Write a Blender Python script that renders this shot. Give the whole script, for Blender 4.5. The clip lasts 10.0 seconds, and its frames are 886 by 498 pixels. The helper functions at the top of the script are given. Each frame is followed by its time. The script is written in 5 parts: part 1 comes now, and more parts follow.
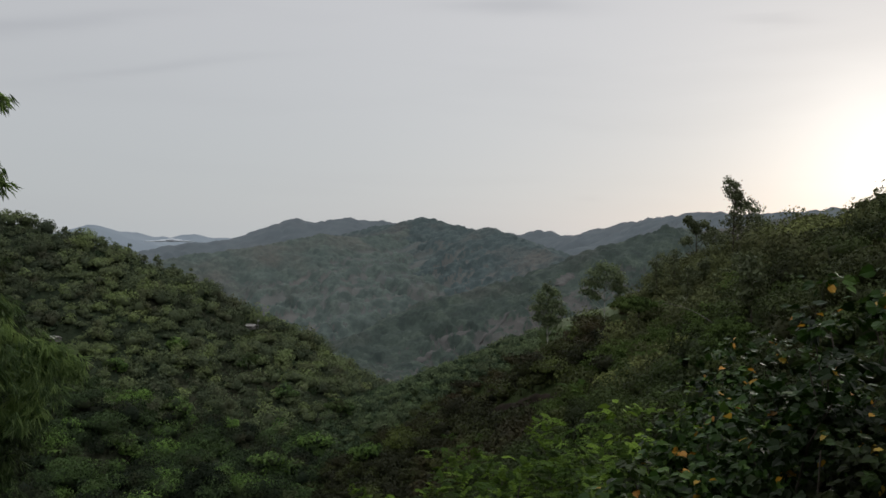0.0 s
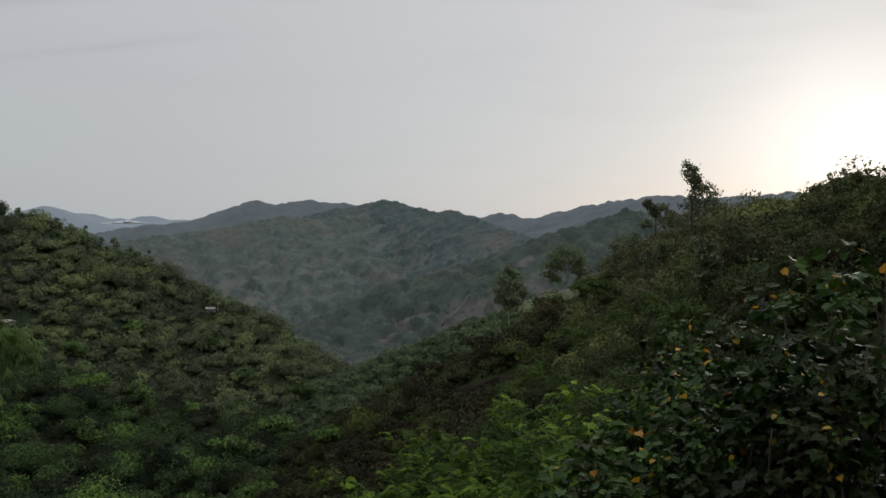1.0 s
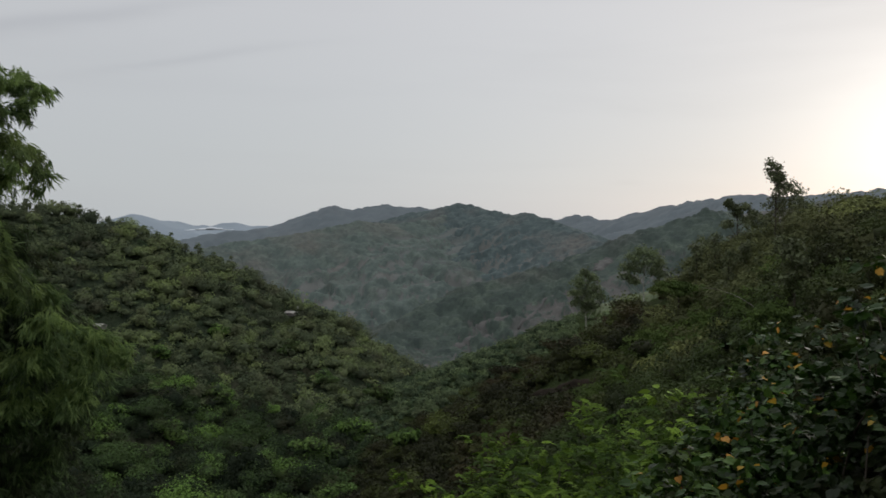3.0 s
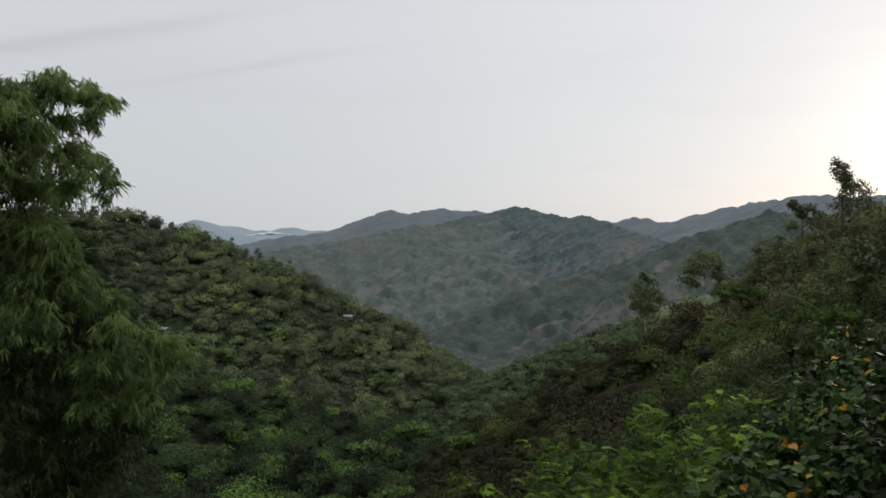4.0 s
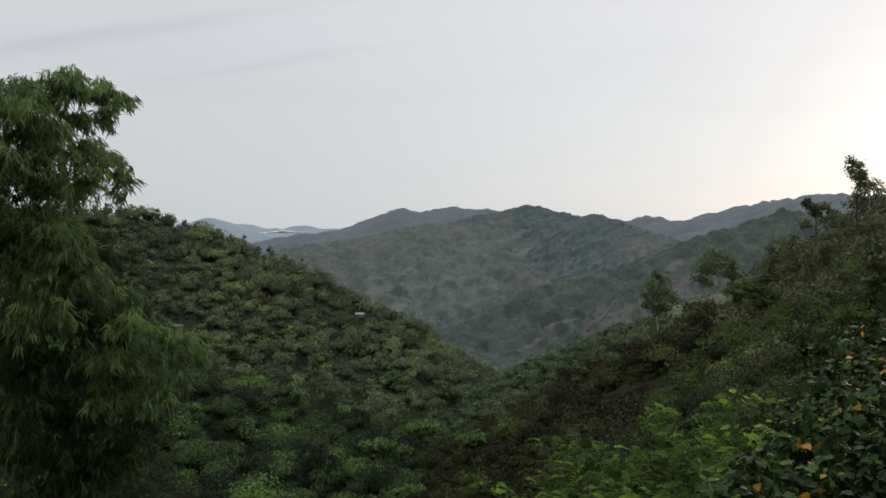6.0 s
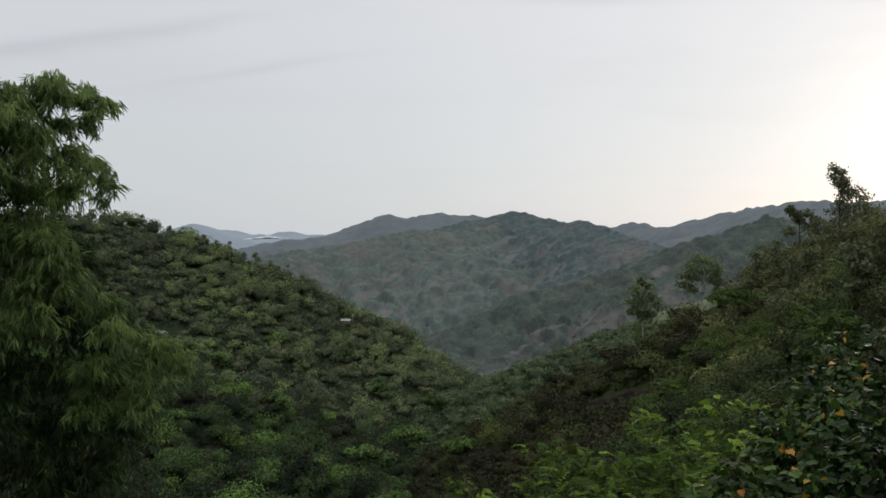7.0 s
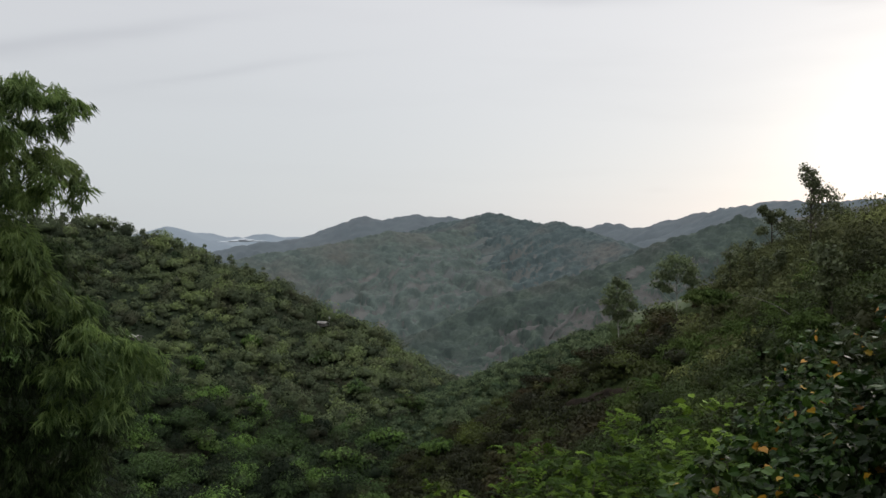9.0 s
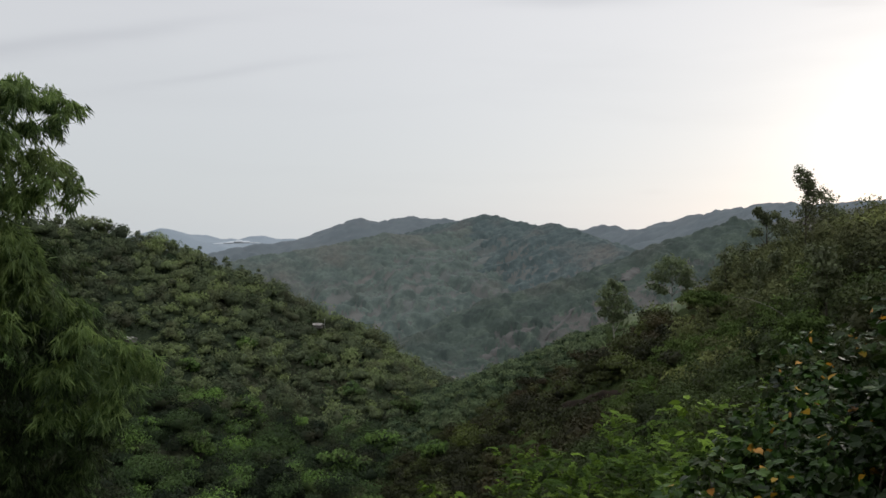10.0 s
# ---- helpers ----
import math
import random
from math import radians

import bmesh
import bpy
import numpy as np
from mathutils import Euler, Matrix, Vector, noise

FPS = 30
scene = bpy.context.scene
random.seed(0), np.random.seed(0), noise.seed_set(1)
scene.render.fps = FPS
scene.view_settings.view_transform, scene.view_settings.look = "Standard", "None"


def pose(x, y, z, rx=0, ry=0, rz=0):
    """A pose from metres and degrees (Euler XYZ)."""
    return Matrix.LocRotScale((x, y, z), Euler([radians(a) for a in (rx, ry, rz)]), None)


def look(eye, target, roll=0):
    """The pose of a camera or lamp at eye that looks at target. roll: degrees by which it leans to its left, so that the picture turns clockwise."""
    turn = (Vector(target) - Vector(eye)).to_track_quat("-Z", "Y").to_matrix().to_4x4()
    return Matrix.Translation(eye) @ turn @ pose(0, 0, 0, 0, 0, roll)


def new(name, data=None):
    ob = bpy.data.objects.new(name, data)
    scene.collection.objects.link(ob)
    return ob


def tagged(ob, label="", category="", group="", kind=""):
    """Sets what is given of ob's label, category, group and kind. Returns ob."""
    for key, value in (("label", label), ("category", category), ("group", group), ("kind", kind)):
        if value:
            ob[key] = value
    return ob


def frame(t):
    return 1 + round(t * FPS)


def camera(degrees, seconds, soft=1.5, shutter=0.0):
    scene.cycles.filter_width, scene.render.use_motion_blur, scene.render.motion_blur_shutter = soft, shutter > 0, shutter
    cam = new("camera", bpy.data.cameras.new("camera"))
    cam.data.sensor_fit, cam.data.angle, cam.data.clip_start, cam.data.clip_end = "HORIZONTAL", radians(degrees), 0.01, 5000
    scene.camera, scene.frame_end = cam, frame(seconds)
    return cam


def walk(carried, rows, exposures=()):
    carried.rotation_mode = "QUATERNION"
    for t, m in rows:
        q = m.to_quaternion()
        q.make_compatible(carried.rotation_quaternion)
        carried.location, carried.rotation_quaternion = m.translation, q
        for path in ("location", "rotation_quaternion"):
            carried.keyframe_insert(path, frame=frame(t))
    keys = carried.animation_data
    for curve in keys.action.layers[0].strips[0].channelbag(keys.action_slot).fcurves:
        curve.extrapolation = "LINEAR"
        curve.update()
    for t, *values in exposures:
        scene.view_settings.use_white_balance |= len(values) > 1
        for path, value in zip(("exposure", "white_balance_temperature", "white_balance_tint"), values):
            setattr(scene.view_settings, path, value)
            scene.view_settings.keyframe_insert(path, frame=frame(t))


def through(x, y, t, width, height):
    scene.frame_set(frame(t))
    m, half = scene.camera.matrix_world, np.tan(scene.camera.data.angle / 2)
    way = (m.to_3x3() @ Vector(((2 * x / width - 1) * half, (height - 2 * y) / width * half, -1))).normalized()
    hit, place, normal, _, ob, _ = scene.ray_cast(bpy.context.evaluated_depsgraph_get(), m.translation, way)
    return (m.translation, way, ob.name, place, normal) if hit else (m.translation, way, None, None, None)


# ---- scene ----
# ---- camera: held in the hand at the roadside, turning from right to left and part of the way back ----
EYE = 1.65
cam = camera(55.3, 10.0, soft=1.6, shutter=0.5)
ROWS = [
    (0.0, 0.000, 0.000, 88.800, -0.500, 0.010),
    (0.5, 0.002, 0.000, 88.648, -0.361, -0.269),
    (1.0, 0.016, 0.000, 87.645, -0.663, -2.566),
    (1.5, 0.010, 0.000, 87.903, -0.335, -1.563),
    (2.0, 0.003, 0.000, 87.750, -0.264, -0.491),
    (2.5, -0.007, 0.000, 87.922, -0.101, 1.065),
    (2.7, -0.010, 0.000, 87.830, -0.020, 1.570),
    (3.8, -0.034, -0.002, 88.000, 0.460, 5.610),
    (4.0, -0.038, -0.002, 88.112, 0.528, 6.300),
    (4.5, -0.045, -0.003, 88.252, 0.544, 7.333),
    (5.0, -0.045, -0.003, 88.023, 0.597, 7.375),
    (5.2, -0.045, -0.003, 87.950, 0.570, 7.410),
    (6.3, -0.042, -0.002, 88.080, 0.400, 6.940),
    (6.5, -0.042, -0.002, 88.308, 0.379, 6.829),
    (7.0, -0.038, -0.002, 88.410, 0.366, 6.158),
    (7.5, -0.034, -0.002, 88.528, 0.369, 5.605),
    (8.0, -0.032, -0.001, 88.600, 0.483, 5.199),
    (8.5, -0.029, -0.001, 88.538, 0.575, 4.804),
    (9.0, -0.028, -0.001, 88.501, 0.655, 4.555),
    (9.5, -0.026, -0.001, 88.548, 0.659, 4.324),
    (10.0, -0.026, -0.001, 88.619, 0.653, 4.256),
]
EXPOSURES = [(0.0, -0.28), (1.0, -0.33), (2.5, -0.29), (3.8, 0.00), (4.5, 0.08), (6.3, 0.06), (10.0, 0.07)]
walk(cam, [(t, pose(x, y, EYE, rx, ry, rz)) for t, x, y, rx, ry, rz in ROWS], EXPOSURES)

# ---- sky and sun: a high overcast with the low sun glowing through it ----
SUN_TURN, SUN_UP = radians(29.0), radians(8.5)
SUN_WAY = Vector((math.sin(SUN_TURN) * math.cos(SUN_UP), math.cos(SUN_TURN) * math.cos(SUN_UP), math.sin(SUN_UP)))
world = bpy.data.worlds.new("overcast_evening")
scene.world = world
world.use_nodes = True
wn, wl = world.node_tree.nodes, world.node_tree.links
wn.clear()


def wnode(kind, **values):
    n = wn.new(kind)
    for key, value in values.items():
        n.inputs[key].default_value = value
    return n


def wmath(op, a, b=None, clamp=False):
    n = wn.new("ShaderNodeMath")
    n.operation, n.use_clamp = op, clamp
    for slot, v in ((0, a), (1, b)):
        if v is None:
            continue
        if isinstance(v, (int, float)):
            n.inputs[slot].default_value = v
        else:
            wl.new(v, n.inputs[slot])
    return n.outputs[0]


def wmix(fac, a, b, blend="MIX"):
    n = wn.new("ShaderNodeMix")
    n.data_type, n.blend_type = "RGBA", blend
    for slot, v in ((0, fac), (6, a), (7, b)):
        if isinstance(v, (int, float)):
            n.inputs[slot].default_value = v
        elif isinstance(v, tuple):
            n.inputs[slot].default_value = (*v, 1)
        else:
            wl.new(v, n.inputs[slot])
    return n.outputs[2]


wtex = wn.new("ShaderNodeTexCoord")
wsep = wn.new("ShaderNodeSeparateXYZ")
wl.new(wtex.outputs["Generated"], wsep.inputs[0])
wdot = wn.new("ShaderNodeVectorMath")
wdot.operation = "DOT_PRODUCT"
wl.new(wtex.outputs["Generated"], wdot.inputs[0])
wdot.inputs[1].default_value = SUN_WAY
facing = wmath("MAXIMUM", wdot.outputs["Value"], 0.0)
broad = wmath("POWER", facing, 5.5)
narrow = wmath("POWER", facing, 60.0)
height = wmath("MAXIMUM", wsep.outputs["Z"], 0.0)
narrow = wmath("MULTIPLY", narrow, wmath("SUBTRACT", 1.0, wmath("MULTIPLY", height, 3.6), True))
# cloud deck: grey-blue low down, paler and brighter overhead
deck = wmix(wmath("MULTIPLY", height, 2.2, True), (0.558, 0.598, 0.628), (0.722, 0.714, 0.748))
deck = wmix(wmath("MULTIPLY", wmath("SUBTRACT", height, 0.35), 1.6, True), deck, (1.85, 1.88, 1.93))
broad = wmath("MULTIPLY", broad, wmath("SUBTRACT", 1.0, wmath("MULTIPLY", height, 1.3), True))
deck = wmix(1.0, deck, wmix(broad, (0, 0, 0), (0.250, 0.231, 0.222)), "ADD")
deck = wmix(1.0, deck, wmix(narrow, (0, 0, 0), (0.36, 0.352, 0.338)), "ADD")
# where the sun stands behind the cloud
wcore = wn.new("ShaderNodeVectorMath")
wcore.operation = "DOT_PRODUCT"
wl.new(wtex.outputs["Generated"], wcore.inputs[0])
wcore.inputs[1].default_value = (math.sin(radians(30.5)) * math.cos(radians(5.0)), math.cos(radians(30.5)) * math.cos(radians(5.0)), math.sin(radians(5.0)))
core = wmath("POWER", wmath("MAXIMUM", wcore.outputs["Value"], 0.0), 170.0)
core = wmath("MULTIPLY", core, wmath("SUBTRACT", 1.0, wmath("MULTIPLY", height, 4.0), True))
deck = wmix(1.0, deck, wmix(core, (0, 0, 0), (0.45, 0.455, 0.445)), "ADD")
# long thin streaks of darker cloud
wmap = wn.new("ShaderNodeMapping")
wmap.inputs["Scale"].default_value = (1.6, 1.6, 11.0)
wmap.inputs["Rotation"].default_value = (0.0, 0.0, radians(-57.0))
wl.new(wtex.outputs["Generated"], wmap.inputs[0])
wnoise = wnode("ShaderNodeTexNoise", Scale=1.7, Detail=4.0, Roughness=0.5, Distortion=0.3)
wl.new(wmap.outputs[0], wnoise.inputs["Vector"])
ruffle = wmath("MULTIPLY", wmath("SUBTRACT", wnoise.outputs["Fac"], 0.5), 0.05)
across = wmath("DIVIDE", wsep.outputs["X"], wmath("MAXIMUM", wsep.outputs["Y"], 0.05))
rising = wmath("ADD", wmath("DIVIDE", wsep.outputs["Z"], wmath("MAXIMUM", wsep.outputs["Y"], 0.05)), ruffle)
total = None
# across and height of each streak, its half length and half thickness, its slope and its depth
for ua, va, long, thick, tilt, deep in [(-0.50, 0.237, 0.16, 0.011, 0.10, 0.75), (-0.345, 0.190, 0.13, 0.006, 0.07, 0.5), (0.081, 0.258, 0.09, 0.010, 0.0, 0.8), (-0.66, 0.225, 0.09, 0.009, 0.08, 0.6), (0.387, 0.250, 0.05, 0.006, 0.0, 0.4), (0.171, 0.039, 0.016, 0.0035, 0.0, 0.16), (-0.2, 0.33, 0.3, 0.02, 0.05, 0.6)]:
    du = wmath("SUBTRACT", across, ua)
    dv = wmath("DIVIDE", wmath("SUBTRACT", wmath("SUBTRACT", rising, va), wmath("MULTIPLY", du, tilt)), thick)
    du = wmath("DIVIDE", du, long)
    fall = wmath("MULTIPLY", wmath("EXPONENT", wmath("MULTIPLY", wmath("ADD", wmath("MULTIPLY", du, du), wmath("MULTIPLY", dv, dv)), -1.0)), deep)
    total = fall if total is None else wmath("ADD", total, fall)
deck = wmix(wmath("MULTIPLY", total, 0.42, True), deck, (0.44, 0.455, 0.50))
mottling = wmath("MULTIPLY", wmath("SUBTRACT", wnoise.outputs["Fac"], 0.45), 0.5, True)
deck = wmix(mottling, deck, (0.52, 0.535, 0.57))
clear = wn.new("ShaderNodeTexSky")
clear.sky_type, clear.sun_disc = "NISHITA", False
clear.sun_elevation, clear.sun_rotation = SUN_UP, SUN_TURN
clear_dim = wmix(1.0, clear.outputs[0], (0.1, 0.1, 0.1), "MULTIPLY")
sky = wmix(0.94, clear_dim, deck)
wback = wn.new("ShaderNodeBackground")
wl.new(sky, wback.inputs["Color"])
wback.inputs["Strength"].default_value = 1.0
wout = wn.new("ShaderNodeOutputWorld")
wl.new(wback.outputs[0], wout.inputs[0])

sun_lamp = bpy.data.lights.new("sun", "SUN")
sun_lamp.energy, sun_lamp.angle, sun_lamp.color = 0.9, radians(22), (1.0, 0.93, 0.82)
sun = new("sun", sun_lamp)
sun.matrix_world = look((0, 0, 200), Vector((0, 0, 200)) - SUN_WAY)


# ---- materials ----
class Nodes:
    """A small builder for node materials."""

    def __init__(self, name):
        self.mat = bpy.data.materials.new(name)
        self.mat.use_nodes = True
        self.n, self.l = self.mat.node_tree.nodes, self.mat.node_tree.links
        self.n.clear()
        self.pos = self.n.new("ShaderNodeNewGeometry").outputs["Position"]

    def put(self, socket, v):
        if isinstance(v, bpy.types.NodeSocket):
            self.l.new(v, socket)
        elif isinstance(v, tuple) and len(v) == 3 and len(socket.default_value) == 4:
            socket.default_value = (*v, 1)
        else:
            socket.default_value = v

    def noise(self, scale, detail=4.0, rough=0.55, stretch=(1, 1, 1)):
        m = self.n.new("ShaderNodeMapping")
        m.inputs["Scale"].default_value = stretch
        self.l.new(self.pos, m.inputs[0])
        n = self.n.new("ShaderNodeTexNoise")
        n.inputs["Scale"].default_value, n.inputs["Detail"].default_value, n.inputs["Roughness"].default_value = scale, detail, rough
        self.l.new(m.outputs[0], n.inputs["Vector"])
        return n.outputs["Fac"]

    def math(self, op, a, b, clamp=False):
        n = self.n.new("ShaderNodeMath")
        n.operation, n.use_clamp = op, clamp
        self.put(n.inputs[0], a), self.put(n.inputs[1], b)
        return n.outputs[0]

    def ramp(self, fac, stops):
        n = self.n.new("ShaderNodeValToRGB")
        r = n.color_ramp
        while len(r.elements) < len(stops):
            r.elements.new(0.5)
        for e, (at, c) in zip(r.elements, stops):
            e.position, e.color = at, (*c, 1)
        self.l.new(fac, n.inputs[0])
        return n.outputs[0]

    def mix(self, fac, a, b, blend="MIX"):
        n = self.n.new("ShaderNodeMix")
        n.data_type, n.blend_type = "RGBA", blend
        self.put(n.inputs[0], fac), self.put(n.inputs[6], a), self.put(n.inputs[7], b)
        return n.outputs[2]

    def attribute(self, name):
        n = self.n.new("ShaderNodeAttribute")
        n.attribute_name = name
        return n.outputs["Fac"]

    def random(self):
        return self.n.new("ShaderNodeObjectInfo").outputs["Random"]

    def island(self):
        return self.n.new("ShaderNodeNewGeometry").outputs["Random Per Island"]

    def bump(self, height, strength, distance):
        n = self.n.new("ShaderNodeBump")
        n.inputs["Strength"].default_value, n.inputs["Distance"].default_value = strength, distance
        self.l.new(height, n.inputs["Height"])
        return n.outputs[0]

    def finish(self, colour, rough=0.6, metal=0.0, bump=None, through=0.0, sheen=0.0, spec=0.5):
        p = self.n.new("ShaderNodeBsdfPrincipled")
        self.put(p.inputs["Base Color"], colour)
        self.put(p.inputs["Roughness"], rough)
        p.inputs["Metallic"].default_value = metal
        p.inputs["Specular IOR Level"].default_value = spec
        p.inputs["Sheen Weight"].default_value = sheen
        if bump is not None:
            self.l.new(bump, p.inputs["Normal"])
        out = self.n.new("ShaderNodeOutputMaterial")
        shader = p.outputs[0]
        if through > 0:
            t = self.n.new("ShaderNodeBsdfTranslucent")
            self.put(t.inputs["Color"], colour)
            m = self.n.new("ShaderNodeMixShader")
            m.inputs[0].default_value = through
            self.l.new(shader, m.inputs[1]), self.l.new(t.outputs[0], m.inputs[2])
            shader = m.outputs[0]
        self.l.new(shader, out.inputs[0])
        return self.mat


def foliage(name, stops, patch=0.02, dry=(0.10, 0.085, 0.04), dry_amount=0.5, through=0.25, rough=0.55, sheen=0.0, spec=0.4, mottle=0.0):
    """Leaves: each crown has a tone of its own, each leaf a slight one, and dry patches run through the stand."""
    m = Nodes(name)
    tone = m.attribute("tone")
    fac = m.math("ADD", m.math("MULTIPLY", tone, 0.88), m.math("MULTIPLY", m.island(), 0.12))
    c = m.ramp(fac, stops)
    dryness = m.math("MULTIPLY", m.math("SUBTRACT", m.noise(patch, 3.0), 0.5), 4.0, True)
    c = m.mix(m.math("MULTIPLY", dryness, dry_amount), c, dry)
    if mottle > 0:
        # bushes too small to stand out, as specks of darker and paler leaf
        c = m.mix(m.math("MULTIPLY", m.math("SUBTRACT", m.noise(mottle, 5.0, 0.7), 0.42), 3.0, True), c, stops[0][1])
    return m.finish(c, rough, through=through, sheen=sheen, spec=spec)


# hillside, lush and scrub leaves: tones and blue lifted to paint in haze
LEFT_LEAF = foliage("hazed_hillside_leaves", [(0.0, (0.0543, 0.0684, 0.0436)), (0.35, (0.0869, 0.1078, 0.0596)), (0.7, (0.1282, 0.1596, 0.0745)), (1.0, (0.1847, 0.2333, 0.0872))], patch=0.09, dry=(0.098, 0.082, 0.055), dry_amount=0.55, spec=0.04, rough=0.85, through=0.15)
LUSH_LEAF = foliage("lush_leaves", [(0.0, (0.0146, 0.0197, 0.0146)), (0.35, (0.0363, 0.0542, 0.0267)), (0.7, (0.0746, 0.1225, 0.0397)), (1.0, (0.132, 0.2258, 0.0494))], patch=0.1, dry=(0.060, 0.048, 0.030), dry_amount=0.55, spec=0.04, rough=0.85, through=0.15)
SLOPE_LEAF = foliage("slope_leaves", [(0.0, (0.0154, 0.02, 0.0086)), (0.4, (0.0298, 0.0412, 0.015)), (0.75, (0.053, 0.0763, 0.0236)), (1.0, (0.0882, 0.1264, 0.0321))], patch=0.05, dry=(0.060, 0.046, 0.024), dry_amount=0.5, spec=0.1, rough=0.7, through=0.2)
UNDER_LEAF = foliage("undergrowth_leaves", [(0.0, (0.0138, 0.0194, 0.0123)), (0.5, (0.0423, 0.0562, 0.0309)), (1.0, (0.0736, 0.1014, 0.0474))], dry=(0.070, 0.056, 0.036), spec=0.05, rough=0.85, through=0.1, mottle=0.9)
RIGHT_LEAF = foliage("spur_leaves", [(0.0, (0.0127, 0.0144, 0.0072)), (0.4, (0.0271, 0.0303, 0.0128)), (0.75, (0.0543, 0.067, 0.0208)), (1.0, (0.0905, 0.1157, 0.0288))], patch=0.035, dry=(0.066, 0.044, 0.024), dry_amount=0.9, spec=0.1, rough=0.7, through=0.15)
SCRUB_LEAF = foliage("hillside_scrub_leaves", [(0.0, (0.028, 0.0427, 0.0247)), (0.5, (0.0522, 0.0769, 0.0419)), (1.0, (0.0884, 0.1284, 0.0571))], patch=0.08, dry=(0.066, 0.056, 0.040), dry_amount=0.6, spec=0.04, rough=0.85, through=0.2)
# pale stops carry the haze of the valley
MIDDLE_LEAF = foliage("valley_rise_leaves", [(0.0, (0.0734, 0.0995, 0.0574)), (0.5, (0.104, 0.1376, 0.0718)), (1.0, (0.1428, 0.1863, 0.0861))], patch=0.05, dry=(0.10, 0.09, 0.062), dry_amount=0.5, spec=0.05, rough=0.85, through=0.3)
# haze painted into these stops: greyer on the ridge, bluer with distance
MID_LEAF = foliage("hazed_ridge_leaves", [(0.0, (0.036, 0.05, 0.045)), (0.5, (0.064, 0.085, 0.072)), (1.0, (0.102, 0.13, 0.1))], patch=0.02, dry=(0.112, 0.104, 0.094), spec=0.1, rough=0.8, mottle=0.35)
FAR_LEAF = foliage("hazed_mountain_leaves", [(0.0, (0.0647, 0.0845, 0.078)), (0.5, (0.0941, 0.1215, 0.11)), (1.0, (0.1372, 0.171, 0.148))], patch=0.011, dry=(0.150, 0.136, 0.122), dry_amount=0.8, spec=0.1, rough=0.8, mottle=0.2)
PEAK_LEAF = foliage("hazed_peak_leaves", [(0.0, (0.0543, 0.0736, 0.0757)), (0.5, (0.079, 0.1059, 0.1067)), (1.0, (0.1152, 0.149, 0.1436))], patch=0.011, dry=(0.150, 0.136, 0.122), dry_amount=0.8, spec=0.1, rough=0.8, mottle=0.2)
BACK_LEAF = foliage("hazed_distant_leaves", [(0.0, (0.110, 0.132, 0.146)), (0.6, (0.126, 0.149, 0.163)), (1.0, (0.140, 0.164, 0.176))], patch=0.006, dry=(0.146, 0.156, 0.164), dry_amount=0.5, spec=0.1, rough=0.8)
BRIGHT_LEAF = foliage("fresh_shrub_leaves", [(0.0, (0.0097, 0.0202, 0.003)), (0.5, (0.0382, 0.0746, 0.0101)), (1.0, (0.1625, 0.2559, 0.0315))], patch=0.5, dry_amount=0.12, through=0.3, spec=0.08, rough=0.7)
# the darkest stop paints the shade inside the clump
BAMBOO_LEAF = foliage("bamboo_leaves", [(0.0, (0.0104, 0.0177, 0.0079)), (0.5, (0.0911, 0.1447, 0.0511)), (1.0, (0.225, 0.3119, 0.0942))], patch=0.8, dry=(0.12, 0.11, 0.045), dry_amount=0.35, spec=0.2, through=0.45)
BROAD_LEAF = foliage("broad_leaves", [(0.0, (0.0043, 0.0095, 0.0022)), (0.5, (0.01, 0.0236, 0.0038)), (0.8, (0.0248, 0.0584, 0.0085)), (1.0, (0.0619, 0.1134, 0.0214))], patch=1.2, dry_amount=0.25, through=0.2, rough=0.45, spec=0.13)
# stops lifted so that the colour holds the haze before these trees
SLENDER_LEAF = foliage("hazed_slender_tree_leaves", [(0.0, (0.0672, 0.0858, 0.0483)), (0.6, (0.1232, 0.1562, 0.0759)), (1.0, (0.1848, 0.231, 0.0978))], patch=0.15, dry_amount=0.3, spec=0.1, through=0.35)
SOFT_LEAF = foliage("soft_bush_leaves", [(0.0, (0.015, 0.0218, 0.0086)), (0.5, (0.0405, 0.0629, 0.0188)), (1.0, (0.078, 0.1179, 0.0303))], patch=0.15, dry_amount=0.2, spec=0.05, rough=0.8, through=0.25)
# lifted likewise, with some haze in the colour
TREE_LEAF = foliage("tree_leaves", [(0.0, (0.0502, 0.06, 0.0312)), (0.6, (0.0898, 0.108, 0.0504)), (1.0, (0.132, 0.156, 0.0648))], patch=0.15, dry_amount=0.35, spec=0.15)

CREST_LEAF = foliage("crest_leaves", [(0.0, (0.0484, 0.055, 0.0272)), (0.6, (0.0992, 0.1122, 0.046)), (1.0, (0.1694, 0.1892, 0.0627))], patch=0.12, dry_amount=0.35, spec=0.05, rough=0.8, through=0.15)


def autumn_material():
    m = Nodes("turning_leaves")
    c = m.ramp(m.random(), [(0.0, (0.44, 0.19, 0.02)), (0.5, (0.56, 0.30, 0.025)), (1.0, (0.50, 0.37, 0.05))])
    c = m.mix(m.math("MULTIPLY", m.noise(30.0), 0.45), c, (0.20, 0.08, 0.015))
    return m.finish(c, 0.5, through=0.35)


def ground_material():
    m = Nodes("forest_floor")
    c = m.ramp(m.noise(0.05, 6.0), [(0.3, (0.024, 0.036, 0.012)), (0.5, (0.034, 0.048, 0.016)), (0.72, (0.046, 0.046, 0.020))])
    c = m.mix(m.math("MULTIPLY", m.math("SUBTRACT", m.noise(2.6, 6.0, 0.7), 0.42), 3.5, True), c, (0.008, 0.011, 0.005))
    return m.finish(c, 0.95, bump=m.bump(m.noise(2.6, 6.0, 0.7), 0.9, 0.5), spec=0.03)


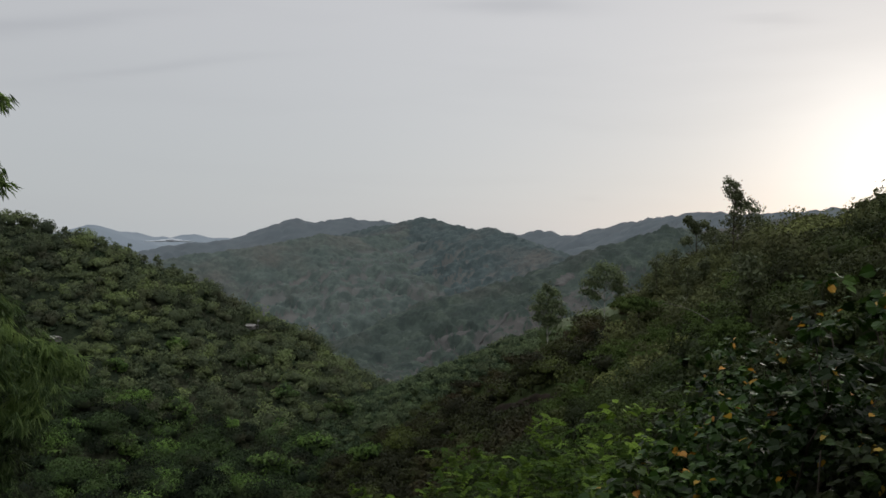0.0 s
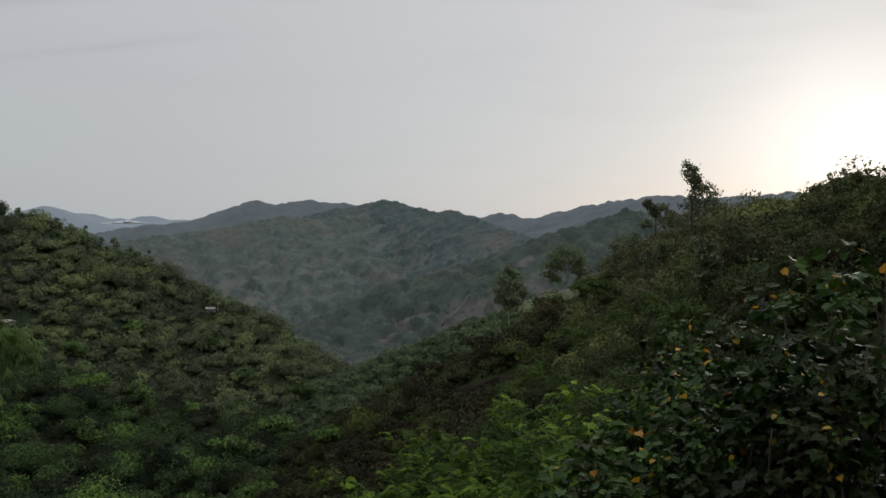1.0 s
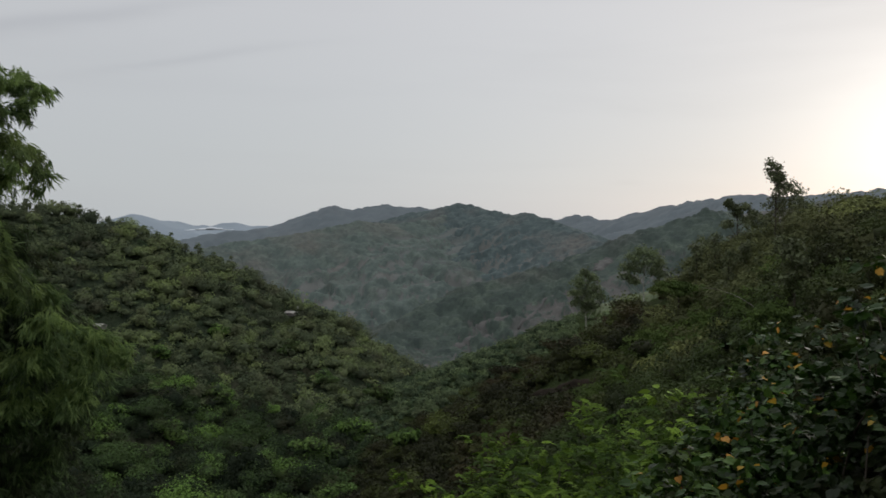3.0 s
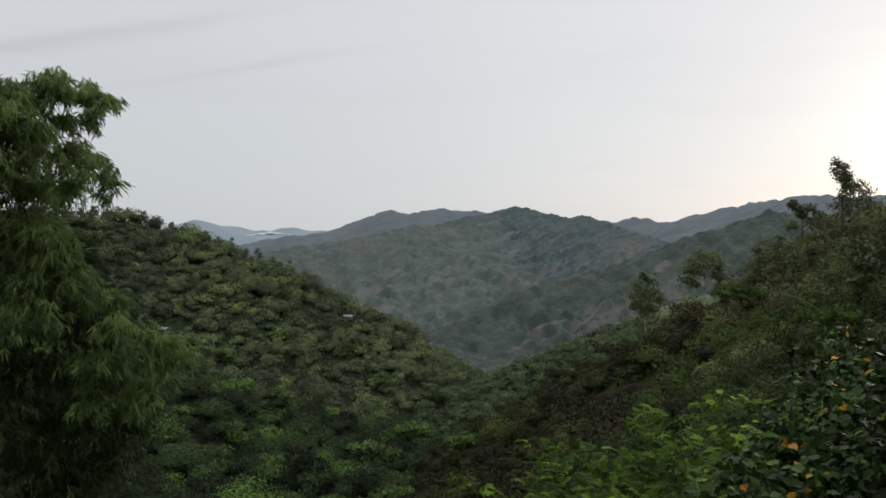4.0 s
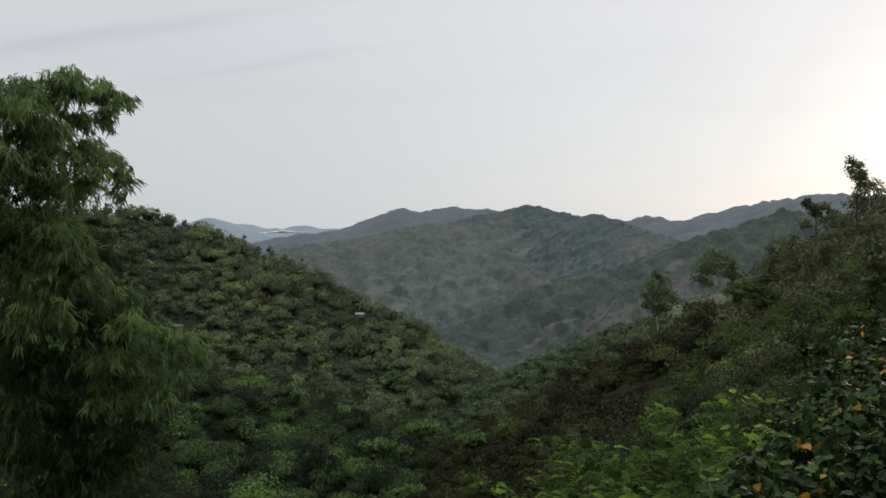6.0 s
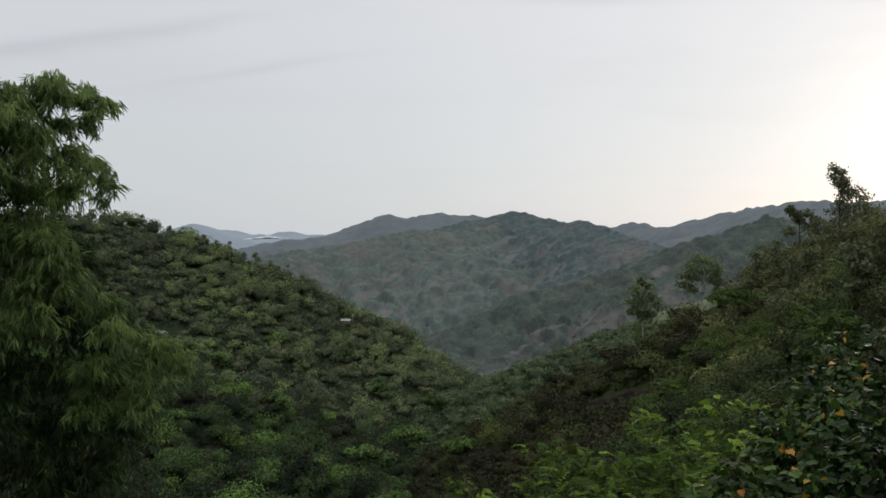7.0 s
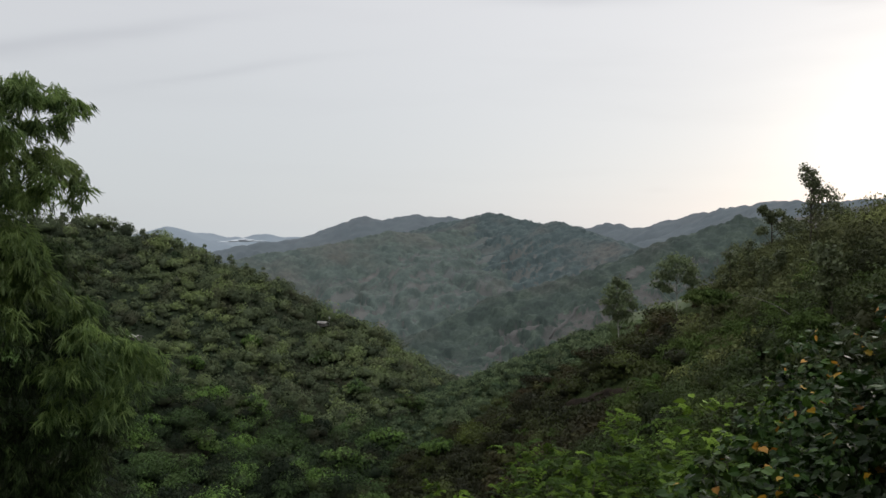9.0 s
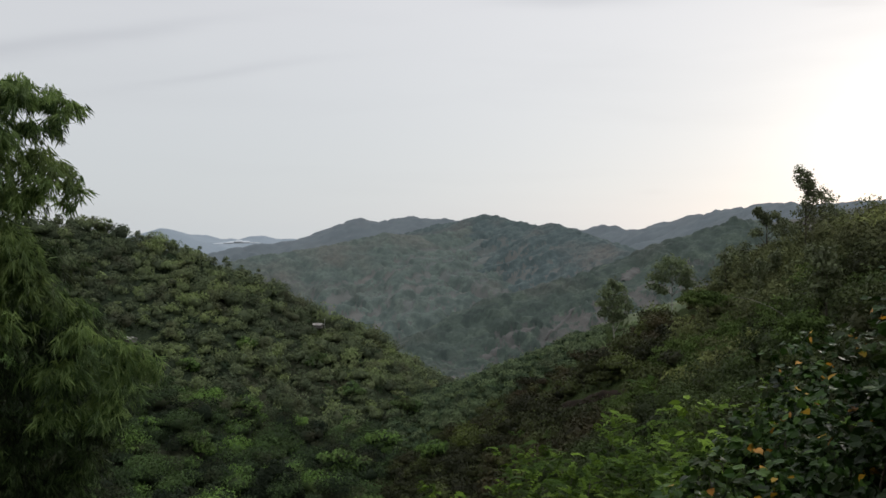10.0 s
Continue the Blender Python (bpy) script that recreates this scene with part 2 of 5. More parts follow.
def slope_material(name, shades, patch, fine):
    """Mountain slopes: scrub, dry grass and pale rock in patches that run down the gullies; the shades carry painted
    haze.
    """
    m = Nodes(name)
    c = m.ramp(m.noise(patch, 6.0, 0.6, (1, 1, 0.4)), list(zip((0.30, 0.48, 0.60, 0.78), shades)))
    grain = m.noise(fine, 4.0, 0.6)
    c = m.mix(m.math("MULTIPLY", m.math("SUBTRACT", grain, 0.45), 2.0, True), c, shades[0])
    return m.finish(c, 0.95, bump=m.bump(grain, 0.8, 1.5), spec=0.05)


def bark_material(name, a, b):
    m = Nodes(name)
    n = m.noise(9.0, 5.0, 0.6, (1, 1, 0.25))
    return m.finish(m.ramp(n, [(0.3, a), (0.7, b)]), 0.85, bump=m.bump(n, 0.6, 0.02), spec=0.3)


def plain_material(name, a, b, rough, scale, metal=0.0):
    m = Nodes(name)
    n = m.noise(scale, 5.0)
    return m.finish(m.ramp(n, [(0.3, a), (0.7, b)]), rough, metal, bump=m.bump(n, 0.3, 0.02), spec=0.5 if rough < 0.8 else 0.08)


AUTUMN_LEAF = autumn_material()
GROUND = ground_material()
# haze is painted in: shades turn paler and bluer ridge by ridge
RIDGE_GROUND = slope_material("hazed_ridge_slope", [(0.058, 0.066, 0.062), (0.078, 0.080, 0.076), (0.096, 0.092, 0.087), (0.120, 0.110, 0.102)], 0.014, 0.16)
MOUNTAIN_GROUND = slope_material("hazed_mountain_slope", [(0.086, 0.100, 0.097), (0.102, 0.110, 0.105), (0.114, 0.115, 0.109), (0.135, 0.128, 0.120)], 0.010, 0.10)
BACK_GROUND = slope_material("hazed_distant_slope", [(0.110, 0.130, 0.143), (0.122, 0.143, 0.156), (0.134, 0.152, 0.163), (0.150, 0.162, 0.170)], 0.006, 0.05)
FAR_GROUND = slope_material("hazed_farthest_slope", [(0.190, 0.225, 0.255), (0.205, 0.240, 0.272), (0.215, 0.252, 0.284), (0.240, 0.270, 0.295)], 0.003, 0.02)
PALE_BARK = bark_material("pale_bark", (0.22, 0.21, 0.185), (0.36, 0.345, 0.31))
DARK_BARK = bark_material("dark_bark", (0.028, 0.022, 0.017), (0.065, 0.052, 0.040))
GREY_BARK = bark_material("grey_bark", (0.10, 0.095, 0.085), (0.17, 0.16, 0.145))
CULM = bark_material("bamboo_culm", (0.030, 0.034, 0.014), (0.062, 0.064, 0.026))
# earth greyed to carry the ridge's haze in its colour
SCAR = plain_material("pale_bare_slope", (0.072, 0.074, 0.072), (0.112, 0.109, 0.103), 0.95, 0.12)
MIST = plain_material("white_mist", (0.40, 0.43, 0.46), (0.50, 0.53, 0.56), 1.0, 0.01)
GRASS = plain_material("dry_grass", (0.075, 0.095, 0.055), (0.125, 0.14, 0.085), 0.95, 0.25)
EARTH = plain_material("bare_earth", (0.012, 0.0095, 0.007), (0.030, 0.022, 0.016), 0.95, 0.7)
ROOFING = plain_material("weathered_sheet_roof", (0.50, 0.48, 0.45), (0.72, 0.70, 0.67), 0.45, 1.5)
PLASTER = plain_material("pale_plaster", (0.10, 0.095, 0.085), (0.17, 0.16, 0.15), 0.85, 2.0)
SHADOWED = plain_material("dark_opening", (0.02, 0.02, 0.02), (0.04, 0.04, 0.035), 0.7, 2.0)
CONCRETE = plain_material("grey_post", (0.42, 0.42, 0.41), (0.58, 0.58, 0.56), 0.8, 3.0)


# ---- mesh helpers ----
def unit(v):
    return v / np.maximum(np.linalg.norm(v, axis=-1, keepdims=True), 1e-9)


def raw_mesh(name, verts, faces, material, tone=None, smooth=False):
    """A mesh from arrays; every face has the same number of corners."""
    me = bpy.data.meshes.new(name)
    verts, faces = np.asarray(verts, np.float32), np.asarray(faces, np.int32)
    n, k = faces.shape
    me.vertices.add(len(verts)), me.loops.add(n * k), me.polygons.add(n)
    me.vertices.foreach_set("co", verts.ravel())
    me.loops.foreach_set("vertex_index", faces.ravel())
    me.polygons.foreach_set("loop_start", np.arange(0, n * k, k, dtype=np.int32))
    me.polygons.foreach_set("use_smooth", np.full(n, smooth))
    if tone is not None:
        me.attributes.new("tone", "FLOAT", "POINT").data.foreach_set("value", np.asarray(tone, np.float32))
    me.update(calc_edges=True)
    me.materials.append(material)
    return me


def child(ob, parent):
    if parent is not None:
        ob.parent = parent
    return ob


def empty(name, at):
    ob = new(name)
    ob.location = at
    return ob


def part(name, bm, material, parent, label=""):
    me = bpy.data.meshes.new(name)
    bm.to_mesh(me)
    bm.free()
    me.materials.append(material)
    return tagged(child(new(name, me), parent), label)


def leaves(proto, pos, along, normal, size, tone, faces):
    """Places one leaf shape (k x 3, along +y, facing +z) at many places; returns verts, faces, tones."""
    y = unit(along)
    x = unit(np.cross(y, normal))
    z = np.cross(x, y)
    size = np.asarray(size)
    if size.ndim == 1:
        size = size[:, None]
    v = pos[:, None] + size[:, None] * (proto[None, :, 0:1] * x[:, None] + proto[None, :, 1:2] * y[:, None] + proto[None, :, 2:3] * z[:, None])
    n, k = len(pos), len(proto)
    f = faces[None] + (np.arange(n) * k)[:, None, None]
    return v.reshape(-1, 3), f.reshape(-1, faces.shape[1]), np.repeat(tone, k)


def tube(points, radii, sides=7):
    """A tapered tube along a line of points, as a bmesh."""
    bm = bmesh.new()
    rings = []
    for i, p in enumerate(points):
        p = Vector(p)
        a, b = Vector(points[max(i - 1, 0)]), Vector(points[min(i + 1, len(points) - 1)])
        q = (b - a).to_track_quat("Z", "Y")
        rings.append([bm.verts.new(p + q @ Vector((math.cos(t) * radii[i], math.sin(t) * radii[i], 0))) for t in (2 * math.pi * j / sides for j in range(sides))])
    for r, s in zip(rings, rings[1:]):
        for j in range(sides):
            bm.faces.new((r[j], r[(j + 1) % sides], s[(j + 1) % sides], s[j])).smooth = True
    bm.faces.new(rings[0][::-1]), bm.faces.new(rings[-1])
    return bm


def random_ways(rng, n, low=-1.0):
    z = rng.uniform(low, 1.0, n)
    a = rng.uniform(0, 2 * math.pi, n)
    s = np.sqrt(1 - z * z)
    return np.stack([s * np.cos(a), s * np.sin(a), z], 1)


# ---- the lie of the land: ridges, each a crest line (metres, heights from the eye) with falling flanks ----
FAR_RANGE = [(-3200, 3000, 40), (-2063, 3500, -20), (-1665, 3527, -66), (-1557, 3630, -16), (-1545, 3690, 17), (-1519, 3711, 14), (-1476, 3739, -7), (-1425, 3770, -13), (-1379, 3808, -16), (-1339, 3833, -40), (-1286, 3872, -33), (-1257, 3892, -39), (-1209, 3918, -26), (-1161, 3943, -21), (-1125, 3963, -30), (-1076, 3987, -41), (-1026, 4011, -37), (-949, 4040, -51), (900, 4200, -14)]
BACK_RIDGE = [(-995, 2402, -84), (-857, 2455, -66), (-739, 2597, -47), (-624, 2730, -30), (-533, 2749, 7), (-477, 2759, 33), (-413, 2769, 19), (-329, 2781, 33), (-236, 2790, 32), (-33, 2800, 13), (127, 2697, -3), (239, 2589, -15), (285, 2484, 0), (325, 2378, -13), (368, 2270, -15), (392, 2165, 0), (424, 2057, 16), (472, 1943, 24), (491, 1835, 33), (524, 1722, 40), (546, 1663, 34), (671, 1562, 39), (714, 1432, 40), (900, 1250, 50)]
MOUNTAIN = [(-247, 1327, -32), (-172, 1309, -12), (-126, 1294, -2), (-104, 1286, 4), (-60, 1269, 9), (-47, 1261, 15), (-30, 1260, 18), (-18, 1252, 14), (-1, 1240, 12), (11, 1230, 8), (27, 1220, 3), (42, 1204, 1), (57, 1189, 3), (75, 1168, 0), (88, 1147, -5), (101, 1125, -11), (116, 1094, -18), (137, 1041, -31), (158, 967, -43)]
FRONT_SHOULDER = [(-30, 1255, 5.5), (-69, 1198, -6.5), (-112, 1145, -12), (-137, 1101, -10), (-159, 1078, -8), (-173, 1066, -12.5), (-196, 1052, -16.5), (-247, 1021, -25), (-298, 976, -33), (-352, 915, -51)]
RIGHT_RIDGE = [(408, 913, 26), (292, 798, 12), (205, 732, 1), (176, 721, -3), (153, 719, -9), (132, 710, -19), (107, 700, -26.5), (82, 689, -36), (59, 681, -42.5), (37, 675, -47), (19, 668, -50), (1, 660, -54), (-16, 650, -60.5), (-33, 639, -66.5), (-49, 626, -73), (-60, 612, -78.5), (-69, 594, -84.5), (-72, 570, -90)]
NEAR_SPUR = [(75, 20, 6.6), (41.9, 62.2, 3.0), (43.9, 76.3, 2.7), (46.1, 86.5, 2.0), (49.1, 98.5, 1.0), (51.3, 110.7, 1.0), (52.9, 123.1, 0.4), (53, 133.9, -0.8), (51.6, 143, -1.9), (50.3, 154, -3.2), (49.4, 164.8, -6.5), (44.6, 174.4, -10.4), (41.3, 183.4, -18.3), (38.4, 192.2, -22.6), (28.8, 201, -25), (23, 206.7, -29.6), (16.7, 211, -33), (10, 216, -38), (3, 220, -45), (-7.4, 225, -50), (-15.3, 229.5, -56.5), (-21.9, 234, -62), (-35.3, 237.4, -70)]
LEFT_HILL = [(-420, 240, 25), (-260, 303, 8.3), (-200, 334, 2.9), (-177, 347, 0.6), (-158, 357, -5.8), (-145, 362, -10), (-121, 369, -20), (-100, 370, -30.5), (-90, 369, -38), (-74, 368, -45), (-59, 365, -51), (-48, 363, -59), (-36, 358, -67), (-26, 354, -76)]
ROADSIDE = [(-60, -60, 4), (0, -25, -0.6), (0, -0.5, -1.65), (1.5, 2.0, -2.2), (3, 5, -3.6), (5, 9, -4.6), (7.5, 16, -7.4), (10, 26, -12.5), (12, 40, -24)]
# a rise at the back, never in view, added to block sky light
UNSEEN_RISE = [(-130, 30, 40), (-62, -4, 32), (-28, -18, 24), (10, -23, 18), (60, -30, 18)]
MIDDLE_SPUR = [(79, 281, -21.5), (67, 290, -25.5), (54, 295, -27.5), (43, 299, -31.5), (34, 303, -41.5), (25, 309, -49.5), (15, 315, -56.0), (4.6, 320, -65.5), (-8, 322, -72.0), (-21, 321, -79.5)]
RIDGES = [(FAR_RANGE, 0.30, 30.0, 0.010), (BACK_RIDGE, 0.32, 22.0, 0.012), (MOUNTAIN, 0.36, 14.0, 0.022), (RIGHT_RIDGE, 0.40, 7.0, 0.03), (NEAR_SPUR, 0.75, 2.2, 0.06), (LEFT_HILL, 0.35, 6.0, 0.035), (ROADSIDE, 0.50, 0.4, 0.3), (UNSEEN_RISE, 1.25, 0.6, 0.1), (FRONT_SHOULDER, 0.36, 10.0, 0.03), (MIDDLE_SPUR, 0.45, 1.5, 0.05)]
RIBS = {2: (95.0, 24.0), 8: (75.0, 16.0), 3: (60.0, 9.0), 1: (210.0, 15.0), 5: (55.0, 5.0)}


def waves(x, y, scale, seed):
    """A sum of turned waves, about -1 to 1: gullies and knolls."""
    rng = np.random.default_rng(seed)
    out = np.zeros_like(x)
    amp = 1.0
    for octave in range(4):
        for _ in range(4):
            a, ph = rng.uniform(0, 2 * math.pi), rng.uniform(0, 2 * math.pi)
            w = scale * 2 ** octave * rng.uniform(0.7, 1.3)
            out += amp * np.sin((x * math.cos(a) + y * math.sin(a)) * w + ph) * 0.35
        amp *= 0.5
    return out


def land(x, y):
    """Height of the ground (from the world's zero) and which ridge it belongs to."""
    x, y = np.asarray(x, float), np.asarray(y, float)
    r = np.hypot(x, y)
    best = -74.0 - 0.08 * np.clip(r - 300, 0, 480)
    best += waves(x, y, 0.02, 90) * 1.5
    own = np.full(x.shape, -1)
    for i, (crest, fall, rough, scale) in enumerate(RIDGES):
        z_i = np.full(x.shape, -1e9)
        d_min = np.full(x.shape, 1e9)
        u_at, u = np.zeros(x.shape), 0.0
        for (ax, ay, az), (bx, by, bz) in zip(crest, crest[1:]):
            dx, dy = bx - ax, by - ay
            s = np.clip(((x - ax) * dx + (y - ay) * dy) / (dx * dx + dy * dy), 0, 1)
            d = np.hypot(x - ax - s * dx, y - ay - s * dy)
            if i == 5:
                # the left hill's foot spreads more gently to the front, and its end falls away
                gentle = np.interp(ax + s * dx, [-150, -30], [0.35, 0.17])
                z_i = np.maximum(z_i, az + s * (bz - az) - gentle * d - 0.6 * np.maximum(x - ax - s * dx, 0))
            else:
                z_i = np.maximum(z_i, az + s * (bz - az) - fall * d)
            u_at = np.where(d < d_min, u + s * math.hypot(dx, dy), u_at)
            d_min = np.minimum(d_min, d)
            u += math.hypot(dx, dy)
        # gullies deepen away from the crest
        z_i = z_i + waves(x, y, scale, 10 + i) * rough * np.clip(d_min / (12 * rough), 0, 1) - rough * 0.25 * np.clip(d_min / (12 * rough), 0, 1)
        if i in RIBS:
            # sharp-backed ribs run down from the crest, with ravines between them
            pitch, deep = RIBS[i]
            wander = waves(x, y, 2 * math.pi / (pitch * 3), 40 + i) * 1.3
            rib = np.abs(np.sin(u_at * math.pi / pitch + wander)) + 0.45 * np.abs(np.sin(u_at * math.pi / (pitch * 0.37) + 1.7 * wander))
            z_i = z_i - deep * (1.0 - rib * 0.75) * np.clip((d_min - 0.08 * pitch) / (1.6 * pitch), 0, 1)
        far_one = i < 6 or i >= 8
        own = np.where(z_i > best, i, own)
        blend = np.clip(0.5 + (z_i - best) / 12.0, 0, 1) if far_one else (z_i > best).astype(float)
        best = np.where(blend > 0, np.where(blend < 1, best * (1 - blend) + z_i * blend + 6.0 * blend * (1 - blend) * (0.5 if far_one else 0), z_i), best)
    return best + EYE, own


def ground_height(x, y):
    return float(land(np.array([x]), np.array([y]))[0][0])


def build_ground():
    az = np.concatenate([np.linspace(-180, -42, 31)[:-1], np.linspace(-42, -24, 49)[:-1], np.linspace(-24, -12, 110)[:-1], np.linspace(-12, 42, 146), np.linspace(42, 180, 31)[1:-1]])
    rr = np.concatenate([[0.0005, 0.4, 0.9], np.geomspace(1.4, 148, 88), np.arange(150, 420, 4.2), np.arange(420, 1320, 13.0), np.arange(1320, 2900, 32.0), np.arange(2900, 3620, 65.0), np.arange(3620, 4200, 16.0), np.arange(4200, 4921, 65.0)])
    A, Rr = np.meshgrid(np.radians(az), rr)
    x, y = np.sin(A) * Rr, np.cos(A) * Rr
    x[0], y[0] = x[0] - 0.15, y[0] - 0.2
    z, _ = land(x, y)
    # far ground lies a little below the scrub that covers it
    z = z - np.interp(Rr, [430, 520, 1400, 2700, 2900], [0.0, 1.5, 2.0, 2.0, 0.0])
    n, k = A.shape
    v = np.stack([x, y, z], -1).reshape(-1, 3)
    i, j = np.meshgrid(np.arange(n - 1), np.arange(k), indexing="ij")
    a, b = i * k + j, i * k + (j + 1) % k
    f = np.stack([a, a + k, b + k, b], -1).reshape(-1, 4)
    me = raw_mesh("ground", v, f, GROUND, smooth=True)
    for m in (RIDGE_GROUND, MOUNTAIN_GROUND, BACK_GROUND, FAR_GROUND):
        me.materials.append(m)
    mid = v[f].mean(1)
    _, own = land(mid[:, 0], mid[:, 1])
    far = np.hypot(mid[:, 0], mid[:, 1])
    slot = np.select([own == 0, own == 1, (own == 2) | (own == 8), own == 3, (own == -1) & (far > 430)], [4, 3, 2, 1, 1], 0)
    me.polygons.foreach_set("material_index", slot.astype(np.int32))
    ob = new("ground", me)
    return tagged(ob, "steep valley and mountain ground under dense green scrub", "ground", kind="structure")


build_ground()

# ---- woods: crowns of leaf clumps in one mesh for each hillside ----
QUAD = np.array([(-0.5, -0.5, 0.0), (0.5, -0.5, 0.08), (0.5, 0.5, 0.0), (-0.5, 0.5, 0.08)])
QUAD_F = np.array([[0, 1, 2, 3]])
TRI = np.array([(-0.62, -0.36, 0.0), (0.62, -0.30, 0.06), (0.05, 0.72, 0.0)])
TRI_F = np.array([[0, 1, 2]])


def lump_shapes(count, seed, fine, ragged):
    """Rounded, knobbly masses for the inside of crowns."""
    bm = bmesh.new()
    bmesh.ops.create_icosphere(bm, subdivisions=fine, radius=1.0)
    v = np.array([p.co[:] for p in bm.verts])
    f = np.array([[p.index for p in q.verts] for q in bm.faces])
    bm.free()
    out = []
    for k in range(count):
        rng = np.random.default_rng(seed * 100 + k)
        out.append(np.array([p * (0.86 + 0.42 * noise.noise(Vector(p) * 1.7 + Vector((k * 7.1, seed, 0))) + ragged * rng.uniform(-1, 1)) for p in v]))
    return np.array(out), f


LUMPS = lump_shapes(24, 5, 1, 0.3)


def crown_of(parent, centre, radius, flat, tone, per_crown, leaf, material, seed, lobes, core, loose):
    """Crowns at the centres given: lobed heaps of leaf clumps, thick on top, over a rounded inner mass toned dark as
    painted shade.
    """
    rng = np.random.default_rng(seed)
    n = len(centre)
    off = random_ways(rng, n * lobes, -0.35).reshape(n, lobes, 3) * rng.uniform(0.35, 0.72, (n, lobes, 1))
    lob = rng.uniform(0.35, 0.60, (n, lobes))
    pick = rng.integers(0, lobes, (n, per_crown))
    way = random_ways(rng, n * per_crown, -0.45).reshape(n, per_crown, 3)
    rows = np.arange(n)[:, None]
    local = off[rows, pick] + way * lob[rows, pick][..., None] * rng.uniform(0.75, 1.08, (n, per_crown, 1)) + rng.normal(0, 1, way.shape) * loose
    pos = centre[:, None] + local * radius[:, None, None]
    pos[..., 2] = centre[:, None, 2] + local[..., 2] * radius[:, None] * flat[:, None]
    # leaf clumps lie along the crown's surface, so that each crown shades as one mass
    body = unit(local * np.array([1, 1, 1.25]) + np.array([0, 0, 0.1]))
    normal = unit(way * 0.45 + body * 0.75 + rng.normal(0, 0.2, way.shape))
    along = rng.normal(0, 1, way.shape)
    size = leaf * rng.uniform(0.5, 1.4, (n, per_crown))
    t = np.clip(tone[:, None] + rng.normal(0, 0.06, (n, per_crown)) + 0.10 * rng.normal(0, 1, (n, lobes))[rows, pick], 0, 1)
    v, f, tt = leaves(QUAD, pos.reshape(-1, 3), along.reshape(-1, 3), normal.reshape(-1, 3), size.ravel(), t.ravel(), QUAD_F)
    tri = np.concatenate([f[:, [0, 1, 2]], f[:, [0, 2, 3]]])
    if core > 0:
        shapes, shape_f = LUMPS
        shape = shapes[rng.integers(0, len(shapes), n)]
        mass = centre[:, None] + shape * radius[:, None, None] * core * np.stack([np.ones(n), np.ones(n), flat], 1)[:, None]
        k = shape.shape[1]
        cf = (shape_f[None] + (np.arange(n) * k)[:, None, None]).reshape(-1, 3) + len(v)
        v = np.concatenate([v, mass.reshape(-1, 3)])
        # the inner mass takes a third of the tone, as shade between the leaves
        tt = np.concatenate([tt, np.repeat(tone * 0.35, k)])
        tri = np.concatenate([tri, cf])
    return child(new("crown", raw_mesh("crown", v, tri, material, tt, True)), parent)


def opened(line, r, step=6.0):
    """Treeless rings along a line of (x, y)."""
    out = []
    for (x0, y0), (x1, y1) in zip(line, line[1:]):
        n = max(1, round(math.hypot(x1 - x0, y1 - y0) / step))
        out += [(x0 + (x1 - x0) * i / n, y0 + (y1 - y0) * i / n, r) for i in range(n + 1)]
    return out


SLIDE = [(104.7, 682), (97.2, 675), (90.5, 664)]
STREAK = [(58.3, 637), (46.8, 626), (35.3, 611), (26.4, 599)]
BANK = [(8.8, 600), (-7, 590), (-20.4, 580)]
UPPER_BANK = [(22, 612), (6, 612), (-9, 604)]
TERRACE = [(62, 291), (54, 294), (46, 297), (40, 300)]
PATH = [(7.2, 163), (11.3, 154), (14.3, 144), (17.2, 138), (19.8, 130)]
CLEARINGS = opened(SLIDE, 7.0) + opened(STREAK, 3.0) + opened(BANK, 4.5) + opened(UPPER_BANK, 4.0) + opened(TERRACE, 6.0) + opened([(9.2, 157), (13.1, 143), (18.6, 128)], 4.0, 4.0)
CLEARINGS += [(25.2, 201.0, 4.5), (24.5, 194.0, 3.5), (37.4, 188.5, 4.0), (36.2, 182.0, 3.5), (30.2, 153.0, 3.0), (31.4, 159.0, 3.2), (32.5, 165.0, 3.2), (33.7, 171.0, 3.2), (34.9, 177.0, 3.2), (-136.7, 296.7, 5.0), (-133.9, 290.7, 4.5), (-82.5, 362.0, 5.0), (-81.5, 356.0, 4.0), (-80.5, 350.0, 4.0)]


def in_clearing(x, y):
    out = np.zeros(x.shape, bool)
    for cx, cy, r in CLEARINGS:
        out |= np.hypot(x - cx, y - cy) < r
    return out


def spread(seed, az0, az1, r0, r1, spacing, ridge, lee=0.15):
    """Tree places on one ridge (or several), spaced evenly over the ground; far sides are sparser."""
    rng = np.random.default_rng(seed)
    area = 0.5 * radians(az1 - az0) * (r1 * r1 - r0 * r0)
    n = int(2.4 * area / spacing ** 2)
    a = np.radians(rng.uniform(az0, az1, n))
    r = np.sqrt(rng.uniform(r0 * r0, r1 * r1, n))
    x, y = r * np.sin(a), r * np.cos(a)
    z, own = land(x, y)
    back, _ = land(x * (1 + 6 / r), y * (1 + 6 / r))
    keep = np.isin(own, ridge) & ((back > z - 1.5) | (rng.uniform(0, 1, n) < lee)) & ~in_clearing(x, y)
    x, y, z = x[keep], y[keep], z[keep]
    cell = np.round(np.stack([x, y], 1) / (spacing * 0.85)).astype(int)
    _, first = np.unique(cell, axis=0, return_index=True)
    return np.stack([x, y, z], 1)[first], rng


